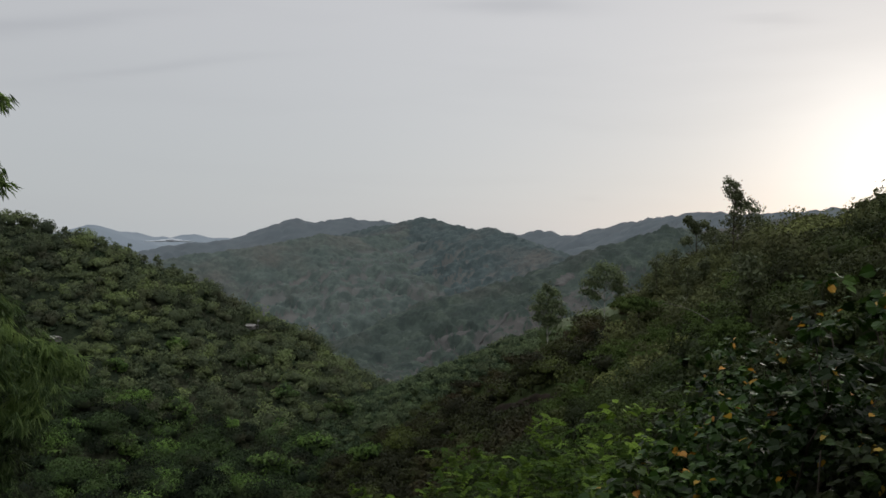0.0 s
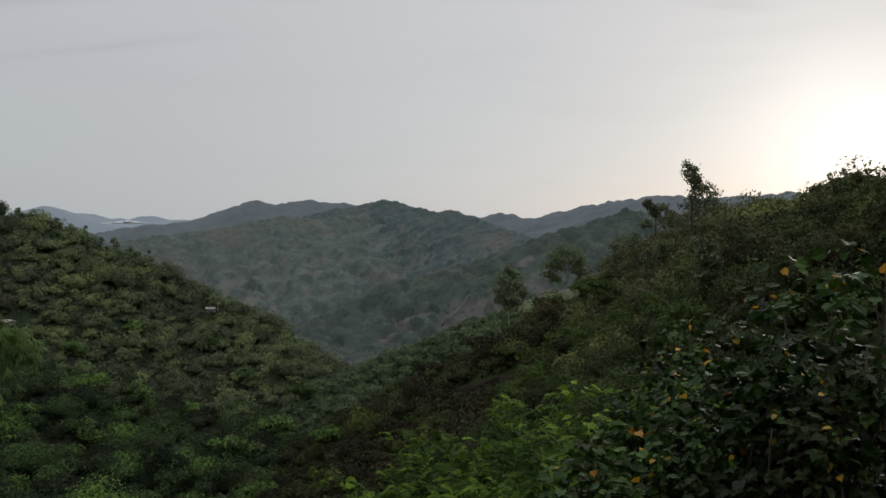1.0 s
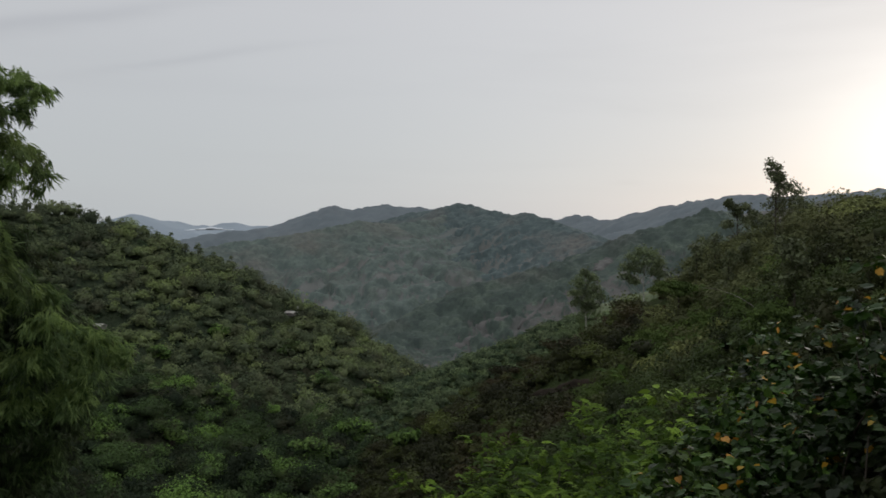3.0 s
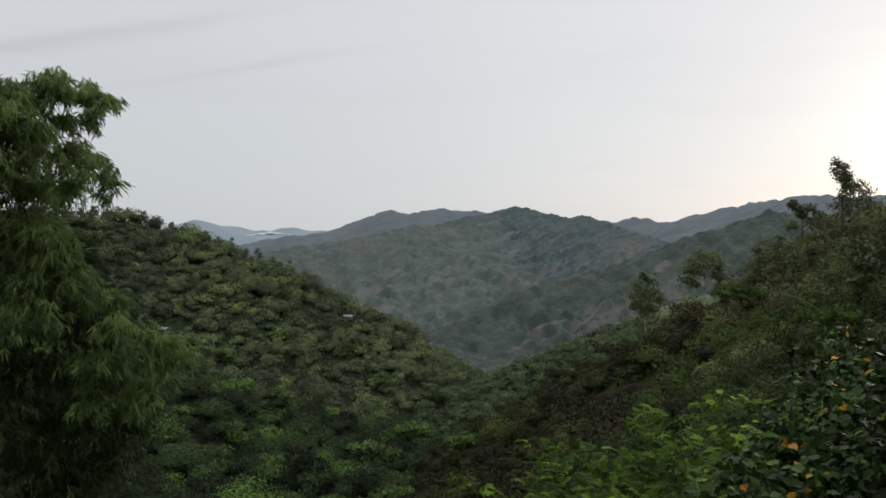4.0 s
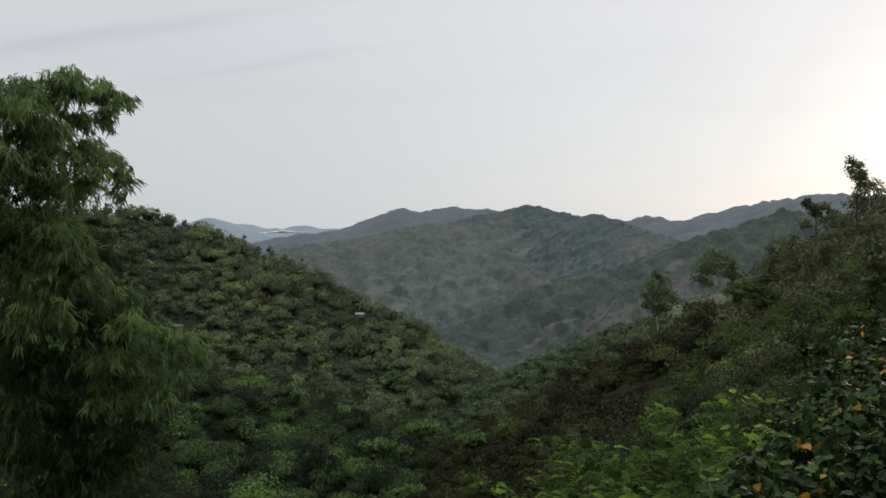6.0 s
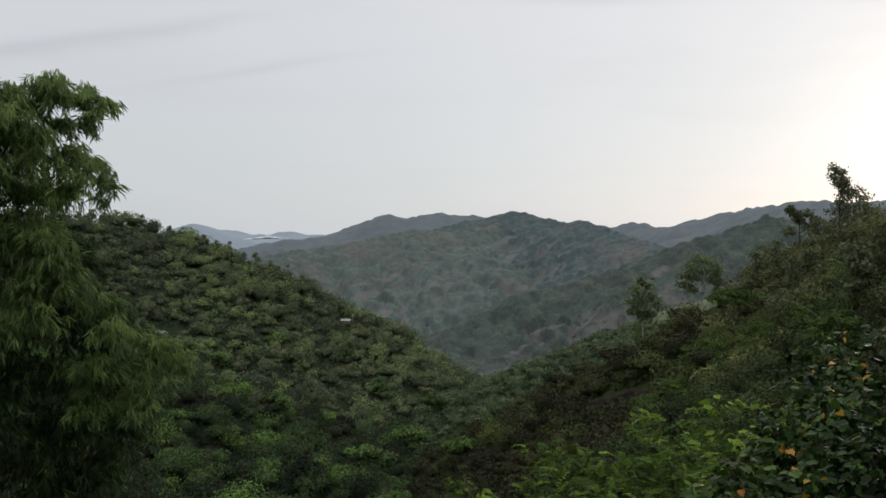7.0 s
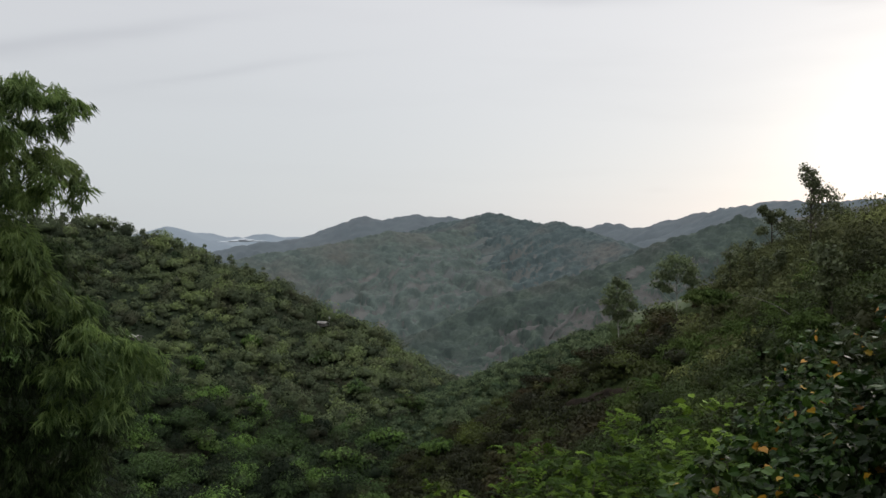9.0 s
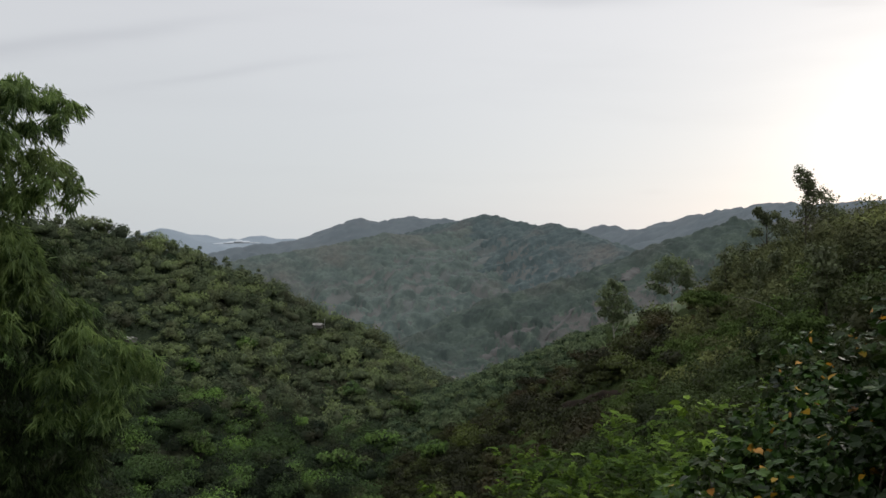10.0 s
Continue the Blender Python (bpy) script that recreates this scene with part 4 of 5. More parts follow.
for k, (x, y, wide) in enumerate([(-93.0, 248.4, 7.0), (-88.7, 280.8, 7.6), (-100.3, 279.6, 5.4), (-111.7, 234.0, 6.8), (-58.8, 311.8, 6.2), (-76.3, 332.1, 5.6), (-110.0, 250.1, 5.8), (-38.1, 257.7, 7.4), (-72.2, 278.6, 6.2), (-46.3, 235.7, 7.8), (-115.7, 298.9, 5.2), (-101.2, 322.0, 5.0), (-35.3, 294.4, 6.0), (-75.8, 228.8, 5.8), (-17.7, 204.7, 5.6)]):
    rng = np.random.default_rng(960 + k)
    blobs = [(0.0, 1.05 * wide, 0.5 * wide, 0.8)] + [(rng.uniform(-0.68, 0.68) * wide, rng.uniform(0.55, 1.05) * wide, rng.uniform(0.28, 0.42) * wide, rng.uniform(0.65, 0.85)) for _ in range(9)]
    tree("round_tree", "fresh light green round-crowned tree on the hill foot", rooted(x, y), wide * 1.0, blobs, DARK_BARK, LUSH_LEAF, 971 + 7 * k, 0.2, 0.5, 190, (0.66, 0.95) if k not in (4, 5, 12) else (0.5, 0.7), 0.7)
tree("dark_tree", "round dark green tree at the foot of the hill", rooted(-60.5, 214.1), 11.0, [(-2.6, 8.4, 3.6, 0.9), (2.6, 8.6, 3.6, 0.9), (0.0, 10.0, 3.6, 0.8), (0.2, 6.0, 4.6, 0.8)], DARK_BARK, UNDER_LEAF, 391, 0.2, 0.4, 620, (0.0, 0.12), 0.6)

# ---- near growth ----
OVATE = np.array([(0, 0, 0), (0.30, 0.28, 0.05), (0.24, 0.66, 0.03), (0, 1.0, -0.10), (-0.24, 0.66, 0.03), (-0.30, 0.28, 0.05)])
OVATE_F = np.array([[0, 1, 2, 3], [0, 3, 4, 5]])
BLADE = np.array([(0, 0, 0), (0.052, 0.25, 0.02), (0.044, 0.6, 0.0), (0, 1.0, -0.08), (-0.044, 0.6, 0.0), (-0.052, 0.25, 0.02)])
# a broad, faintly lobed leaf folded along its midrib
HEART = np.array([(0, 0, 0), (0.28, -0.12, 0.04), (0.50, 0.14, 0.08), (0.43, 0.36, 0.06), (0.42, 0.62, 0.04), (0.25, 0.74, 0.02), (0, 1.05, -0.16),
                  (-0.25, 0.74, 0.02), (-0.42, 0.62, 0.04), (-0.43, 0.36, 0.06), (-0.50, 0.14, 0.08), (-0.28, -0.12, 0.04), (0, 0.45, -0.03)])
HEART_F = np.array([[0, 1, 2, 3], [0, 3, 4, 12], [12, 4, 5, 6], [12, 6, 7, 8], [0, 12, 8, 9], [0, 9, 10, 11]])


def leaf_mesh(name, material, tone, seed):
    """One broad leaf as a mesh of its own, with a short stalk."""
    rng = np.random.default_rng(seed)
    v = HEART * rng.uniform(0.9, 1.1, 3) + rng.normal(0, 0.015, HEART.shape)
    stalk = np.array([(0.018, 0, 0), (-0.018, 0, 0), (-0.018, -0.5, -0.12), (0.018, -0.5, -0.12)])
    f = np.vstack([HEART_F, [[len(v), len(v) + 1, len(v) + 2, len(v) + 3]]])
    return raw_mesh(name, np.vstack([v, stalk]), f, material, np.full(len(v) + 4, tone))


GREEN_LEAVES = [leaf_mesh("leaf", BROAD_LEAF, t, 20 + i) for i, t in enumerate((0.25, 0.45, 0.6, 0.8, 1.0))]
YELLOW_LEAVES = [leaf_mesh("leaf", AUTUMN_LEAF, 0.5, 40 + i) for i in range(3)]


def turn_to(along, normal):
    y = Vector(along).normalized()
    x = y.cross(Vector(normal)).normalized()
    return Matrix((x, y, x.cross(y))).transposed().to_4x4()


def shrub(name, label, base, reach, tall, count, size, material, seed, shape, shape_f, level, droop, per_spray, single=0, yellow=0, mood=0.40, stems=7, frond=0.0):
    """A bush: stems fanning from the base and leaves in sprays round their ends. level: how flat the leaves are held."""
    rng = np.random.default_rng(seed)
    thing = empty(name, base)
    for _ in range(stems):
        a, d = rng.uniform(0, 2 * math.pi), math.sqrt(rng.uniform(0, 1)) * reach * 0.8
        tip = (d * math.cos(a), d * math.sin(a), tall * rng.uniform(0.6, 0.93) * (1 - 0.35 * (d / reach) ** 2))
        line = limb_line(rng, (rng.normal(0, 0.1), rng.normal(0, 0.1), -0.4), tip, 0.08)
        part("stem", tube(line, list(np.linspace(0.022, 0.006, 6)), 5), DARK_BARK, thing)
    sprays = max(12, count // per_spray)
    way = random_ways(rng, sprays, -0.35)
    lump = 1 + 0.26 * np.sin(way[:, 0] * 5 + seed) * np.cos(way[:, 1] * 6 + seed * 2) + rng.normal(0, 0.09, sprays)
    depth = np.where(rng.uniform(0, 1, sprays) < 0.7, rng.uniform(0.82, 1.0, sprays), rng.uniform(0.35, 0.82, sprays))
    hub = way * (lump * depth)[:, None] * np.array([reach, reach, tall * 0.5]) + np.array([0, 0, tall * 0.5])
    if single:
        hub[:, 2] = np.minimum(hub[:, 2], tall * rng.uniform(0.86, 1.0, sprays))
    which = rng.integers(0, sprays, count)
    around = rng.normal(0, 1, (count, 3))
    pos = hub[which] + around * np.array([1, 1, 0.5]) * size * (0.8 if per_spray < 15 else 1.35)
    along = unit(way[which] * np.array([0.6, 0.6, 0.1]) + around * np.array([0.6, 0.6, 0.2]) + np.array([0, 0, -droop]))
    normal = unit(way[which] * 0.3 + rng.normal(0, level, (count, 3)) + np.array([0, 0, 1.0]))
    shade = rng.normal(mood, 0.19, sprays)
    # leaf tone is lighter towards the top of the bush
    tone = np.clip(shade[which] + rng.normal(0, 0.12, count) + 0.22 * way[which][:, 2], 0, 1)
    big = size * rng.uniform(0.5, 1.5, count)
    if frond > 0:
        # leaflets in two rows along arching fronds
        pairs = 14
        fronds = count // pairs
        at = np.repeat(rng.integers(0, sprays, fronds), pairs)
        axis = unit(way[at[::pairs]] * np.array([1, 1, 0.35]) + rng.normal(0, 0.45, (fronds, 3)) + np.array([0, 0, 0.25]))
        face = unit(np.array([0, 0, 1.0]) + way[at[::pairs]] * 0.5 + rng.normal(0, 0.3, (fronds, 3)))
        side = unit(np.cross(axis, face))
        reach_out = np.tile((np.arange(pairs) // 2 + 0.5) / (pairs / 2), fronds)
        long = np.repeat(frond * rng.uniform(0.6, 1.3, fronds), pairs)
        hand = np.tile(np.where(np.arange(pairs) % 2, 1.0, -1.0), fronds)
        ax, sd = np.repeat(axis, pairs, 0), np.repeat(side, pairs, 0)
        start = hub[at] + np.repeat(rng.normal(0, frond * 0.35, (fronds, 3)), pairs, 0)
        pos = start + ax * (reach_out * long)[:, None] - np.array([0, 0, 1]) * (0.45 * long * reach_out ** 2)[:, None]
        along = unit(ax * 0.6 + sd * hand[:, None] - np.array([0, 0, 0.25]) + rng.normal(0, 0.12, ax.shape))
        normal = unit(np.repeat(face, pairs, 0) + rng.normal(0, 0.15, ax.shape))
        count = len(pos)
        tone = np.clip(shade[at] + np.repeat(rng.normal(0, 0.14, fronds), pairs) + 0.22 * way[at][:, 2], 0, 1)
        big = size * rng.uniform(0.8, 1.2, count) * (1.15 - 0.5 * reach_out)
        which = at
    # the outermost leaves can be told apart: each is an object of its own
    order = np.argsort(-(hub[which] @ np.array([-0.35, -0.75, 0.55])) + rng.normal(0, 0.35, count))
    pick, rest = order[:single + yellow], order[single + yellow:]
    gold = set(rng.choice(len(pick), yellow, replace=False).tolist()) if yellow else set()
    for i, k in enumerate(pick):
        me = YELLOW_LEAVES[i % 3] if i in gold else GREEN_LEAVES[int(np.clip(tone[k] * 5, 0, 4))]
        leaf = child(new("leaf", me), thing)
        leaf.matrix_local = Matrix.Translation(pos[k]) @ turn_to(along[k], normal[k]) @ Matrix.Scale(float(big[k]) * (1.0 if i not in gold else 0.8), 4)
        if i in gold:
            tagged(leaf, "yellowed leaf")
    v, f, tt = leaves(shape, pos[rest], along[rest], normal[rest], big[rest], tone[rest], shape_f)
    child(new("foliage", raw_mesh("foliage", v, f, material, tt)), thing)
    return tagged(thing, label, "shrub", group="shrubs below the road")


def rise_to(x, y, top):
    z = ground_height(x, y)
    return (x, y, z), EYE + top - z


BROAD = "broad-leaved shrub with dull green and a few yellow leaves"
SPOTS = [(3.55, 6.61, 0.01, 0.36, 330), (3.33, 7.27, -0.19, 0.27, 300), (3.29, 7.84, -0.82, 0.50, 620), (3.19, 9.48, -1.10, 0.50, 700), (2.76, 9.09, -1.62, 0.57, 760), (2.06, 8.76, -2.10, 0.45, 520), (3.00, 7.63, -1.33, 0.55, 620),
         (3.30, 6.85, -0.81, 0.50, 420), (1.69, 8.33, -2.45, 0.48, 480), (2.49, 7.81, -2.01, 0.55, 620), (2.92, 6.91, -1.77, 0.55, 420), (3.23, 6.21, -1.34, 0.45, 260), (3.60, 6.20, -0.63, 0.26, 180), (2.01, 7.22, -2.30, 0.55, 560)]
for i, (x, y, top, reach, n) in enumerate(SPOTS):
    at, tall = rise_to(x, y, top)
    # four shrubs stand for the thicket's dark inside, shade put into leaf tone
    shade_toned = i in (7, 10, 11, 12)
    shrub("broadleaf_shrub", BROAD, at, reach, tall, int(n * 2.3), 0.07 if i == 3 else 0.08, BROAD_LEAF, 401 + i, HEART, HEART_F, 0.75, 0.35, 8, min(130, n // 3), 6 if shade_toned else 14, 0.16 if shade_toned else 0.42)
at, tall = rise_to(5.35, 9.1, 0.5)
shrub("tall_sapling", "thin upright sapling with sparse drooping leaves", at, 0.26, tall, 90, 0.11, BROAD_LEAF, 421, HEART, HEART_F, 0.6, 0.6, 6, 40, 3, 0.4, 7)
at, tall = rise_to(2.42, 11.5, -2.12)
shrub("leafy_sprig", "fresh green sprig standing above the shrubs", at, 0.3, tall, 90, 0.15, BRIGHT_LEAF, 422, OVATE, OVATE_F, 0.5, 0.15, 6, 0, 0, 0.75, 3)
FRESH = "bright green small-leaved shrub on the slope"
for i, (x, y, top, reach, n) in enumerate([(2.4, 11.8, -2.45, 1.0, 650), (1.5, 11.9, -2.95, 1.0, 650), (0.7, 12.2, -3.4, 0.95, 650), (-0.15, 12.6, -3.95, 0.95, 600), (3.3, 12.0, -2.4, 1.1, 650), (4.3, 12.6, -2.0, 1.2, 650),
                                           (2.0, 10.4, -2.95, 0.9, 600), (1.0, 10.7, -3.35, 0.9, 600), (0.1, 11.2, -3.75, 0.9, 550), (-1.0, 13.5, -4.45, 0.9, 500), (3.0, 15.5, -3.5, 1.3, 600), (5.4, 16.5, -2.9, 1.4, 600), (1.6, 14.9, -3.2, 1.1, 620), (2.3, 14.8, -2.95, 1.1, 620), (1.0, 14.4, -3.4, 1.0, 600), (0.5, 14.0, -3.65, 0.9, 560), (-0.05, 14.0, -3.9, 0.8, 500), (-0.55, 14.0, -4.2, 0.8, 500)]):
    at, tall = rise_to(x, y, top)
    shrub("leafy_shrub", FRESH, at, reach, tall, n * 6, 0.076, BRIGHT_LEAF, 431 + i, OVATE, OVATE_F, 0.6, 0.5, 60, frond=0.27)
# soft bushes farther down the slope
SOFT = "soft rounded green bush on the spur"
for i, (x, y, wide) in enumerate([(22.5, 120.4, 3.0), (23.6, 104.4, 2.5), (25.6, 109.0, 2.9), (27.4, 97.2, 2.7), (18.5, 111.2, 2.3), (27.9, 87.9, 2.5), (30.7, 114.2, 2.7), (33.0, 93.3, 2.8), (25.3, 122.2, 2.6), (15.6, 113.7, 2.3), (24.5, 71.7, 2.0)]):
    shrub("soft_bush", SOFT, (x, y, ground_height(x, y)), wide, wide * 1.75, 2600, 0.24, SOFT_LEAF, 461 + i, OVATE, OVATE_F, 0.5, 0.7, 40, mood=0.74)


def bamboo():
    """A clump of arching culms whose side shoots droop under hanging fans of narrow leaves."""
    rng = np.random.default_rng(501)
    bx, by = -7.9, 11.8
    thing = empty("bamboo_clump", (bx, by, ground_height(bx, by)))
    base = np.array(thing.location)
    # plumes of leaves: across, height from the eye, radius
    upper = [(-7.35, 1.8, 0.36), (-7.03, 1.86, 0.32), (-7.8, 1.9, 0.34), (-7.62, 1.7, 0.48), (-7.0, 1.22, 0.28), (-7.45, 1.42, 0.3), (-6.78, 1.81, 0.28), (-6.54, 1.84, 0.22), (-6.85, 1.95, 0.2), (-6.68, 1.93, 0.17), (-6.45, 0.86, 0.13), (-6.32, 0.64, 0.12), (-6.46, 1.76, 0.15), (-6.38, 1.58, 0.11), (-6.5, 1.38, 0.1), (-7.65, 0.2, 0.42), (-7.95, 0.15, 0.45), (-6.78, 1.42, 0.28), (-7.11, 1.41, 0.4), (-7.48, 1.23, 0.48), (-6.76, 0.96, 0.26),
             (-6.99, 0.84, 0.36), (-7.37, 0.75, 0.48), (-6.53, 0.8, 0.21), (-6.32, 0.7, 0.16), (-6.24, 0.56, 0.1), (-6.28, 0.36, 0.12), (-6.43, 0.51, 0.18), (-6.67, 0.33, 0.18), (-6.87, 0.43, 0.24), (-7.19, 0.42, 0.32), (-7.73, 0.74, 0.48), (-8.05, 1.2, 0.64)]
    lower = [(-7.44, -0.14, 0.48), (-7.07, -0.23, 0.34), (-6.82, -0.45, 0.24), (-7.4, -0.79, 0.48), (-6.95, -0.81, 0.4), (-6.7, -0.74, 0.21), (-6.63, -1.21, 0.29), (-7.09, -1.39, 0.48), (-6.36, -1.6, 0.32), (-6.15, -1.8, 0.29), (-5.86, -1.91, 0.22),
             (-5.66, -2.08, 0.18), (-5.53, -2.21, 0.11), (-5.8, -2.34, 0.26), (-6.09, -2.22, 0.34), (-6.51, -2.1, 0.42), (-5.88, -2.71, 0.21), (-6.24, -2.74, 0.29), (-6.66, -2.68, 0.38)]
    # the last four stand out of view, added to cast shade on the rest
    foot = [(-7.18, -2.79, 0.44), (-7.44, -3.25, 0.48), (-6.93, -3.32, 0.37), (-7.75, -0.78, 0.48), (-7.69, -3.7, 0.48), (-7.14, -3.79, 0.4), (-6.78, -3.76, 0.29), (-8.08, -0.13, 0.64), (-8.11, -1.55, 0.72), (-8.13, -2.97, 0.72), (-8.9, 1.0, 0.9), (-9.2, -0.6, 1.0), (-8.8, -1.9, 0.8), (-9.6, 2.0, 0.9)]
    # growth farther back, behind the plumes, its gloom painted as dark leaf tone
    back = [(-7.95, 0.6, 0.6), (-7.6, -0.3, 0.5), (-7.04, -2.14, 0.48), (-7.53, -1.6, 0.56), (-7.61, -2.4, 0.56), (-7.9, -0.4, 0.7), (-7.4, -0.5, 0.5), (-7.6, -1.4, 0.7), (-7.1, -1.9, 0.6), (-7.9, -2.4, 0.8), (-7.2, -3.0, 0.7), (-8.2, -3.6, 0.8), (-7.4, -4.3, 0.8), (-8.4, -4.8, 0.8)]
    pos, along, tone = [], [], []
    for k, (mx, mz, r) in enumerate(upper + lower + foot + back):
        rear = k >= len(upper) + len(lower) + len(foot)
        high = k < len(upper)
        mx, mz = mx - 0.14 * high, mz + 0.08 * high
        c = np.array([mx, math.sqrt(182.0 - mx * mx) + rng.uniform(-0.45, 0.6) + (1.7 if rear else 1.5 if k >= len(upper) + len(lower) else 0.0), mz + EYE])
        root = np.array([rng.normal(0, 0.3), 2.6 + rng.normal(0, 0.3), -0.5])
        end = c - base
        s = np.linspace(0, 1, 12)[:, None]
        line = root * (1 - s) + np.concatenate([end[:2] * s ** 2.4, end[2:] * (1.12 * s - 0.12 * s ** 5)], 1)
        if k % 4 == 0 and k < len(upper) and r > 0.3:
            part("culm", tube([tuple(p) for p in line], list(np.linspace(0.032, 0.007, 12)), 6), CULM, thing)
        low = k >= len(upper)
        shoots = int((66 if low else 50) * (r + 0.12) ** 2) + (1 if r < 0.2 else 4)
        way = random_ways(rng, shoots, -0.5)
        start = end + np.array([0, 0, 0.1 * r + 0.02]) + way * (r * 0.5 * rng.uniform(0.1, 1, shoots))[:, None]
        out = unit(way * np.array([1, 1, 0.55]) + np.array([0.15, -0.2, 0.1]))
        reach = r * rng.uniform(0.55, 1.3, shoots)
        # rear and foot shoots get darker tones: the clump's inner shade, painted
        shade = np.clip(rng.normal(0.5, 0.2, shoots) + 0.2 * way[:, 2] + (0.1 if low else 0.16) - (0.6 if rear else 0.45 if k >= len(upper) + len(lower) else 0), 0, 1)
        fans, m = 7, 6
        at = (np.arange(fans) + rng.uniform(0.2, 0.8, (shoots, fans))) / fans
        hub = start[:, None] + out[:, None] * (reach[:, None] * at)[..., None]
        hub[..., 2] -= reach[:, None] * 0.5 * at ** 2
        hub += rng.normal(0, 0.06, hub.shape)
        lean = unit(out[:, None] * np.array([0.45, 0.45, 0.0]) + np.array([0, 0, -0.85]) + rng.normal(0, 0.22, (shoots, fans, 3)))
        w = unit(lean[:, :, None] + rng.normal(0, 0.33, (shoots, fans, m, 3)))
        pos.append((hub[:, :, None] + rng.normal(0, 0.015, (shoots, fans, m, 3))).reshape(-1, 3))
        along.append(w.reshape(-1, 3))
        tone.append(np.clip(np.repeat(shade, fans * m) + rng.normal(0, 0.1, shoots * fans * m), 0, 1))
    pos, along, tone = np.concatenate(pos), np.concatenate(along), np.concatenate(tone)
    face, long = rng.normal(0, 1, pos.shape), rng.uniform(0.11, 0.23, len(pos))
    # the leaves at the tips of the outer sprays hang clear of the rest
    clear = rng.permutation(np.argsort(-(pos[:, 0] + 0.05 * pos[:, 2]) + rng.normal(0, 0.25, len(pos)))[:900])[:280]
    rest = np.setdiff1d(np.arange(len(pos)), clear)
    blades = [raw_mesh("leaf", BLADE * (w, 1, 1), OVATE_F, BAMBOO_LEAF, np.full(len(BLADE), t)) for w, t in ((1.0, 0.3), (1.1, 0.45), (0.9, 0.6), (1.0, 0.75))]
    for k in clear:
        leaf = child(new("leaf", blades[int(np.clip(tone[k] * 4, 0, 3))]), thing)
        leaf.matrix_local = Matrix.Translation(pos[k]) @ turn_to(along[k], face[k]) @ Matrix.Scale(float(long[k]), 4)
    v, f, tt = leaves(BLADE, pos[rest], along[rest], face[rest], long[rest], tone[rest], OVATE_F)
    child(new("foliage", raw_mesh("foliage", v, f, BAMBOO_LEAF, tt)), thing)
    return tagged(thing, "tall drooping green bamboo clump on the slope", "bamboo")


bamboo()


# ---- small things on the hillsides ----
def box(bm, size, at, turn=0.0):
    made = bmesh.ops.create_cube(bm, size=1.0)["verts"]
    bmesh.ops.transform(bm, matrix=Matrix.Translation(at) @ Matrix.Rotation(turn, 4, "Z") @ Matrix.Diagonal((*size, 1)), verts=made)


def hut(label, x, y, wide, deep, high, turn, lift):
    """A small hut among the trees: walls with a door opening and a low gabled sheet roof."""
    z = ground_height(x, y)
    thing = empty("hut", (x, y, z))
    thing.rotation_euler = (0, 0, turn)
    floor_at = lift
    for sx, sy, px, py in ((wide, 0.14, 0, -deep / 2), (wide, 0.14, 0, deep / 2), (0.14, deep, -wide / 2, 0), (0.14, deep, wide / 2, 0)):
        bm = bmesh.new()
        box(bm, (sx - 0.15 if sx > 1 else sx, sy, high + lift), (px, py, (high + lift) / 2 - 0.0))
        part("wall", bm, PLASTER, thing)
    # solid panels whose dark colour paints the shade of an opening
    for sx in (-0.25, 0.22):
        bm = bmesh.new()
        box(bm, (wide * 0.2, 0.06, high * 0.4), (wide * sx, -deep / 2 - 0.09, floor_at + high * 0.55))
        part("window", bm, SHADOWED, thing)
    for side in (-1, 1):
        bm = bmesh.new()
        ribs = 14
        grid = []
        for i in range(ribs + 1):
            u = -wide / 2 - 0.4 + (wide + 0.8) * i / ribs
            lip = 0.04 * (i % 2)
            grid.append([bm.verts.new((u, side * v * (deep / 2 + 0.5), high + lift + 0.75 - 0.8 * v + lip)) for v in (0.0, 0.5, 1.0)])
        for p, q in zip(grid, grid[1:]):
            for k in range(2):
                bm.faces.new((p[k], q[k], q[k + 1], p[k + 1]))
        bmesh.ops.solidify(bm, geom=bm.faces[:], thickness=0.05)
        part("roof", bm, ROOFING, thing)
    return tagged(thing, label, "hut")


hut("small hut with a pale sheet roof among the trees", -138.1, 299.7, 4.6, 2.8, 0.5, radians(-24), 0.8)
hut("low white hut on the shoulder of the hill", -82.5, 364.0, 3.6, 2.6, 0.5, radians(-12), 0.9)


def post(x, y, high):
    thing = empty("utility_pole", (x, y, ground_height(x, y)))
    part("pole", tube([(0, 0, -0.5), (0, 0, high)], [0.09, 0.06], 8), CONCRETE, thing)
    bm = bmesh.new()
    box(bm, (1.3, 0.12, 0.14), (0, -0.18, high - 0.5))
    arm = part("crossarm", bm, CONCRETE, thing)
    for side in (-0.5, 0.0, 0.5):
        part("insulator", tube([(side, -0.18, high - 0.43), (side, -0.18, high - 0.2)], [0.05, 0.035], 6), CONCRETE, arm)
    return tagged(thing, "slim grey utility pole beside the hut", "pole")


post(-79.8, 365.5, 4.6)


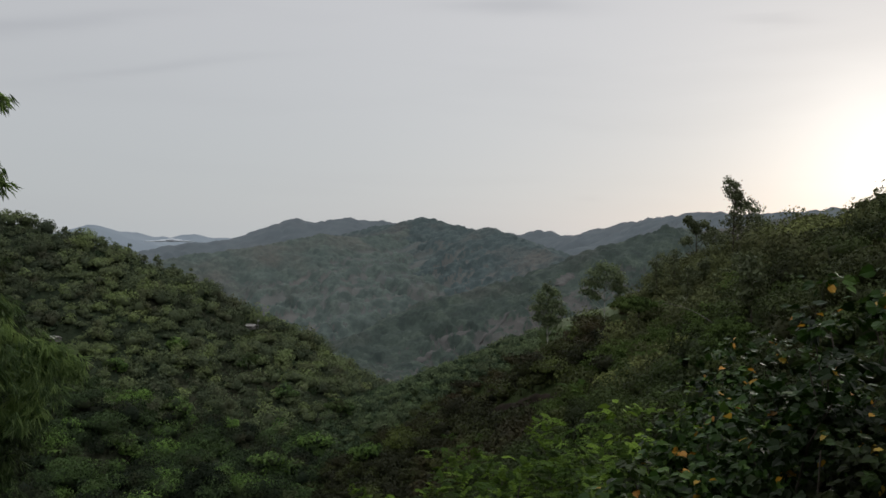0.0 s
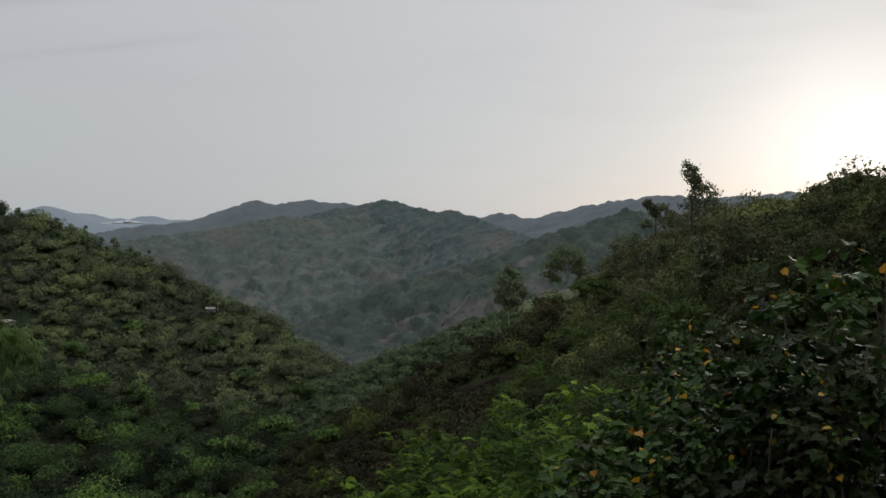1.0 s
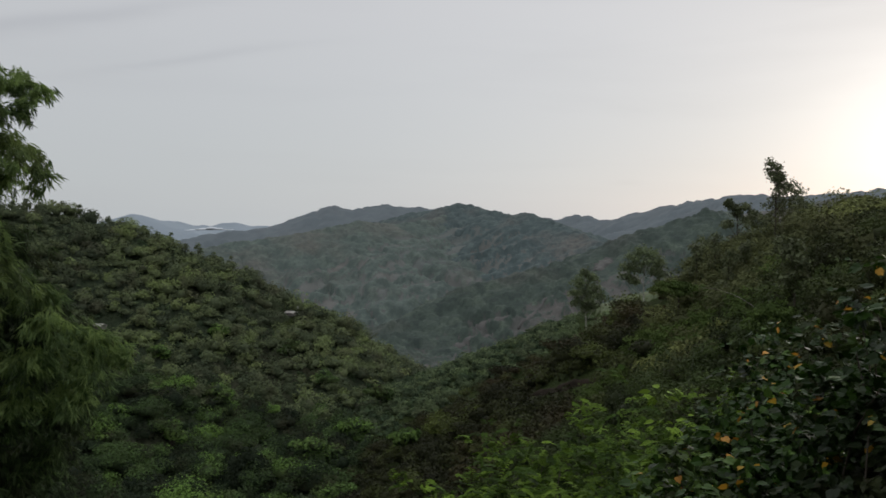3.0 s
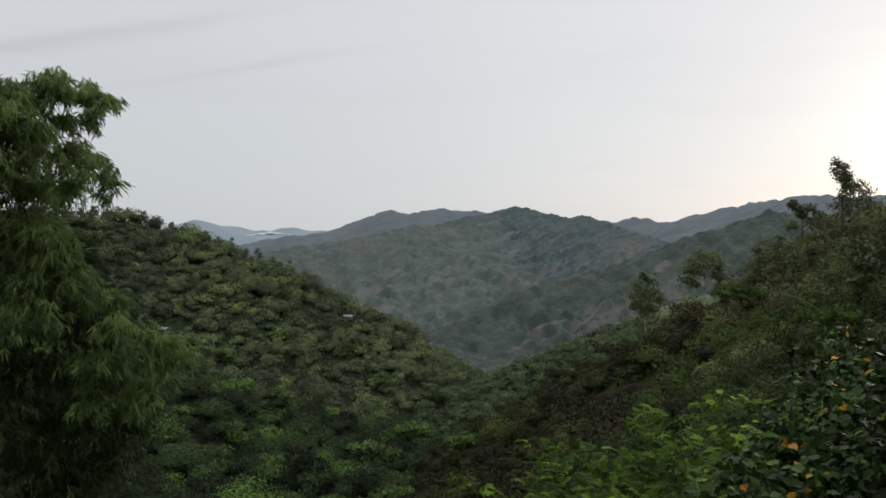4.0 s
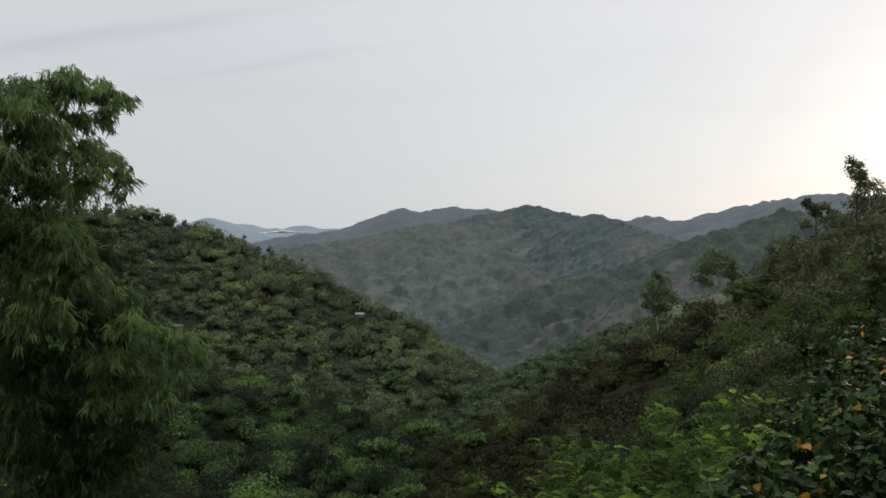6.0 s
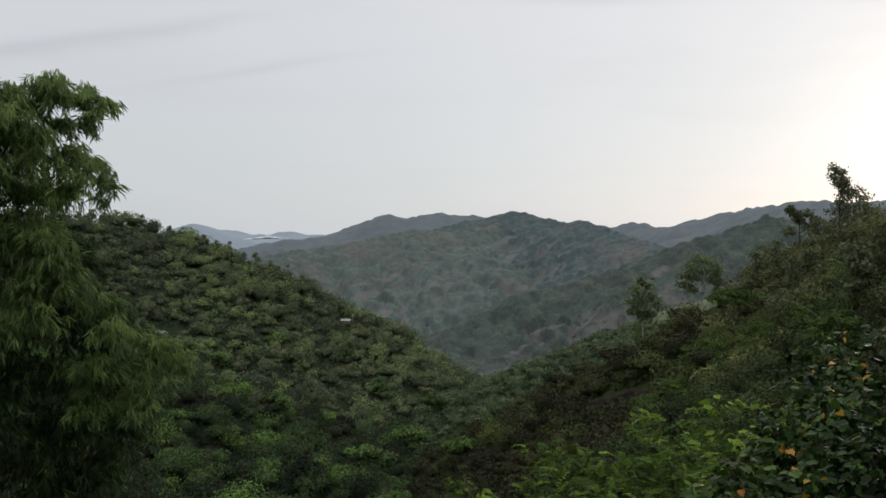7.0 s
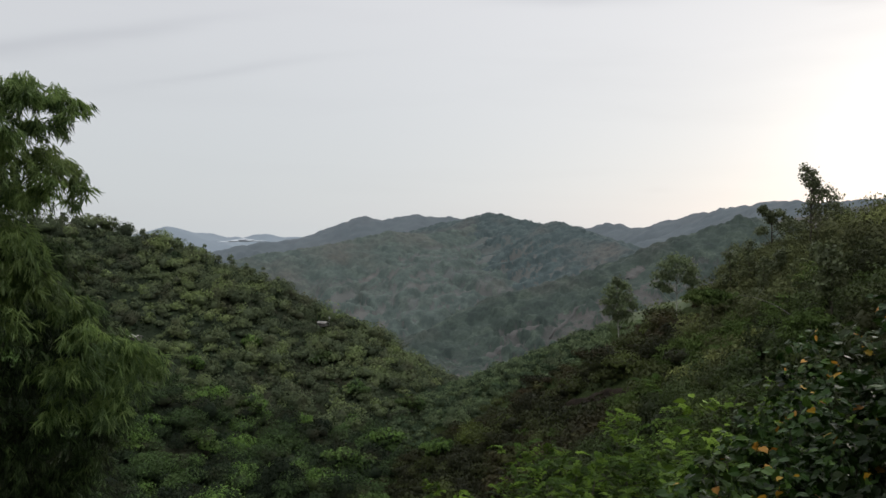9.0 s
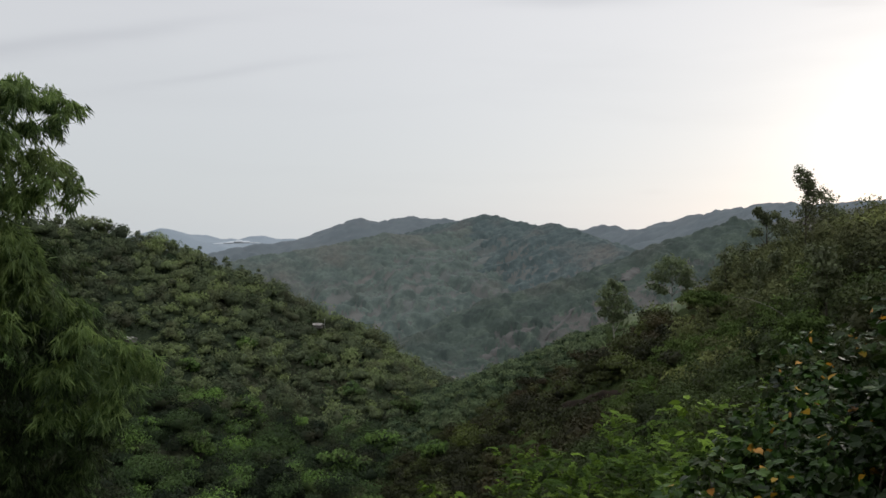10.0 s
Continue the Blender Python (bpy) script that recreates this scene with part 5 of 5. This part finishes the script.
def bare_patch(name, label, line, width, material, lift, seed):
    """Bare earth laid over the ground along a line of (x, y), with ragged edges."""
    rng = np.random.default_rng(seed)
    pts = np.array(line, float)
    s = np.linspace(0, len(pts) - 1, 26)
    cx, cy = np.interp(s, np.arange(len(pts)), pts[:, 0]), np.interp(s, np.arange(len(pts)), pts[:, 1])
    tx, ty = np.gradient(cx), np.gradient(cy)
    ln = np.hypot(tx, ty)
    nx, ny = -ty / ln, tx / ln
    rows = []
    for i in range(26):
        taper = math.sin(math.pi * (i + 0.5) / 26) ** 0.5
        w = width * taper * rng.uniform(0.6, 1.3)
        o = rng.normal(0, width * 0.12)
        rows.append([(cx[i] + nx[i] * (o + w * u), cy[i] + ny[i] * (o + w * u)) for u in np.linspace(-0.5, 0.5, 7)])
    g = np.array(rows)
    z, _ = land(g[..., 0], g[..., 1])
    edge = np.abs(np.linspace(-1, 1, 7))[None] ** 3
    z = z + lift * (1 - edge) + rng.normal(0, lift * 0.12, z.shape) - 0.4 * edge
    v = np.concatenate([g, z[..., None]], -1).reshape(-1, 3)
    i, j = np.meshgrid(np.arange(25), np.arange(6), indexing="ij")
    q = i * 7 + j
    f = np.stack([q, q + 7, q + 8, q + 1], -1).reshape(-1, 4)
    return tagged(new(name, raw_mesh(name, v, f, material, smooth=True)), label, "earth", kind="structure")


bare_patch("landslide_scar", "bare pale earth scar on the ridge slope", SLIDE, 12, SCAR, 1.6, 601)
bare_patch("landslide_streak", "long bare earth streak down the ridge slope", STREAK, 4, SCAR, 1.8, 602)
for k, line in enumerate((BANK, UPPER_BANK)):
    bare_patch("eroded_bank", "worn brown earth low on the ridge slope", line, 7, SCAR, 1.4, 604 + 5 * k)
bare_patch("grass_terrace", "pale green grass terrace above the valley", TERRACE, 12, GRASS, 1.2, 605)
bare_patch("earth_bank", "bare brown earth bank of a path on the spur", PATH, 1.1, EARTH, 0.8, 603)


def mist_bank(x, y, z, wide, high, seed):
    """A small bank of low mist lying in front of the farthest range."""
    rng = np.random.default_rng(seed)
    bm = bmesh.new()
    for _ in range(16):
        u = rng.normal(0, 0.28)
        made = bmesh.ops.create_icosphere(bm, subdivisions=2, radius=1.0)["verts"]
        size = rng.uniform(0.5, 1.0) * max(0.25, 1 - abs(u) * 1.6)
        bmesh.ops.transform(bm, matrix=Matrix.Translation((u * wide, rng.normal(0, wide * 0.1), (size - 0.6) * high * 0.5)) @ Matrix.Diagonal((wide * 0.16, wide * 0.1, high * 0.5 * size, 1)), verts=made)
    me = bpy.data.meshes.new("mist_bank")
    bm.to_mesh(me)
    bm.free()
    me.materials.append(MIST)
    ob = new("mist_bank", me)
    ob.location, ob.rotation_euler = (x, y, z), (0, 0, math.atan2(-x, y))
    return tagged(ob, "low white mist bank before the farthest hills", "mist", kind="stuff")


mist_bank(-1010, 3140, -42, 130, 13, 701)


def fallen_branch():
    """A long bare branch lying over the bushes, its butt in the ground."""
    x, y = 26.9, 78.5
    z = ground_height(x, y)
    thing = empty("fallen_branch", (x, y, z))
    tip = np.array([21.6, 83.2, -6.9]) - np.array([x, y, z - EYE])
    mid = np.array([24.6, 80.3, -6.8]) - np.array([x, y, z - EYE])
    s = np.linspace(0, 1, 9)[:, None]
    line = (1 - s) ** 2 * np.array([0, 0, -0.3]) + 2 * s * (1 - s) * mid + s ** 2 * tip
    part("stem", tube([tuple(p) for p in line], list(np.linspace(0.038, 0.015, 9)), 6), GREY_BARK, thing)
    for k, (dx, dz) in ((6, (0.8, 1.0)), (7, (-0.6, 0.8)), (8, (-0.9, 0.5))):
        p = line[k]
        part("twig", tube([tuple(p), tuple(p + np.array([dx * 0.5, 0.1, dz * 0.4])), tuple(p + np.array([dx, 0.2, dz]))], [0.014, 0.01, 0.005], 5), GREY_BARK, thing)
    return tagged(thing, "long bare grey branch lying across the bushes", "branch")


fallen_branch()
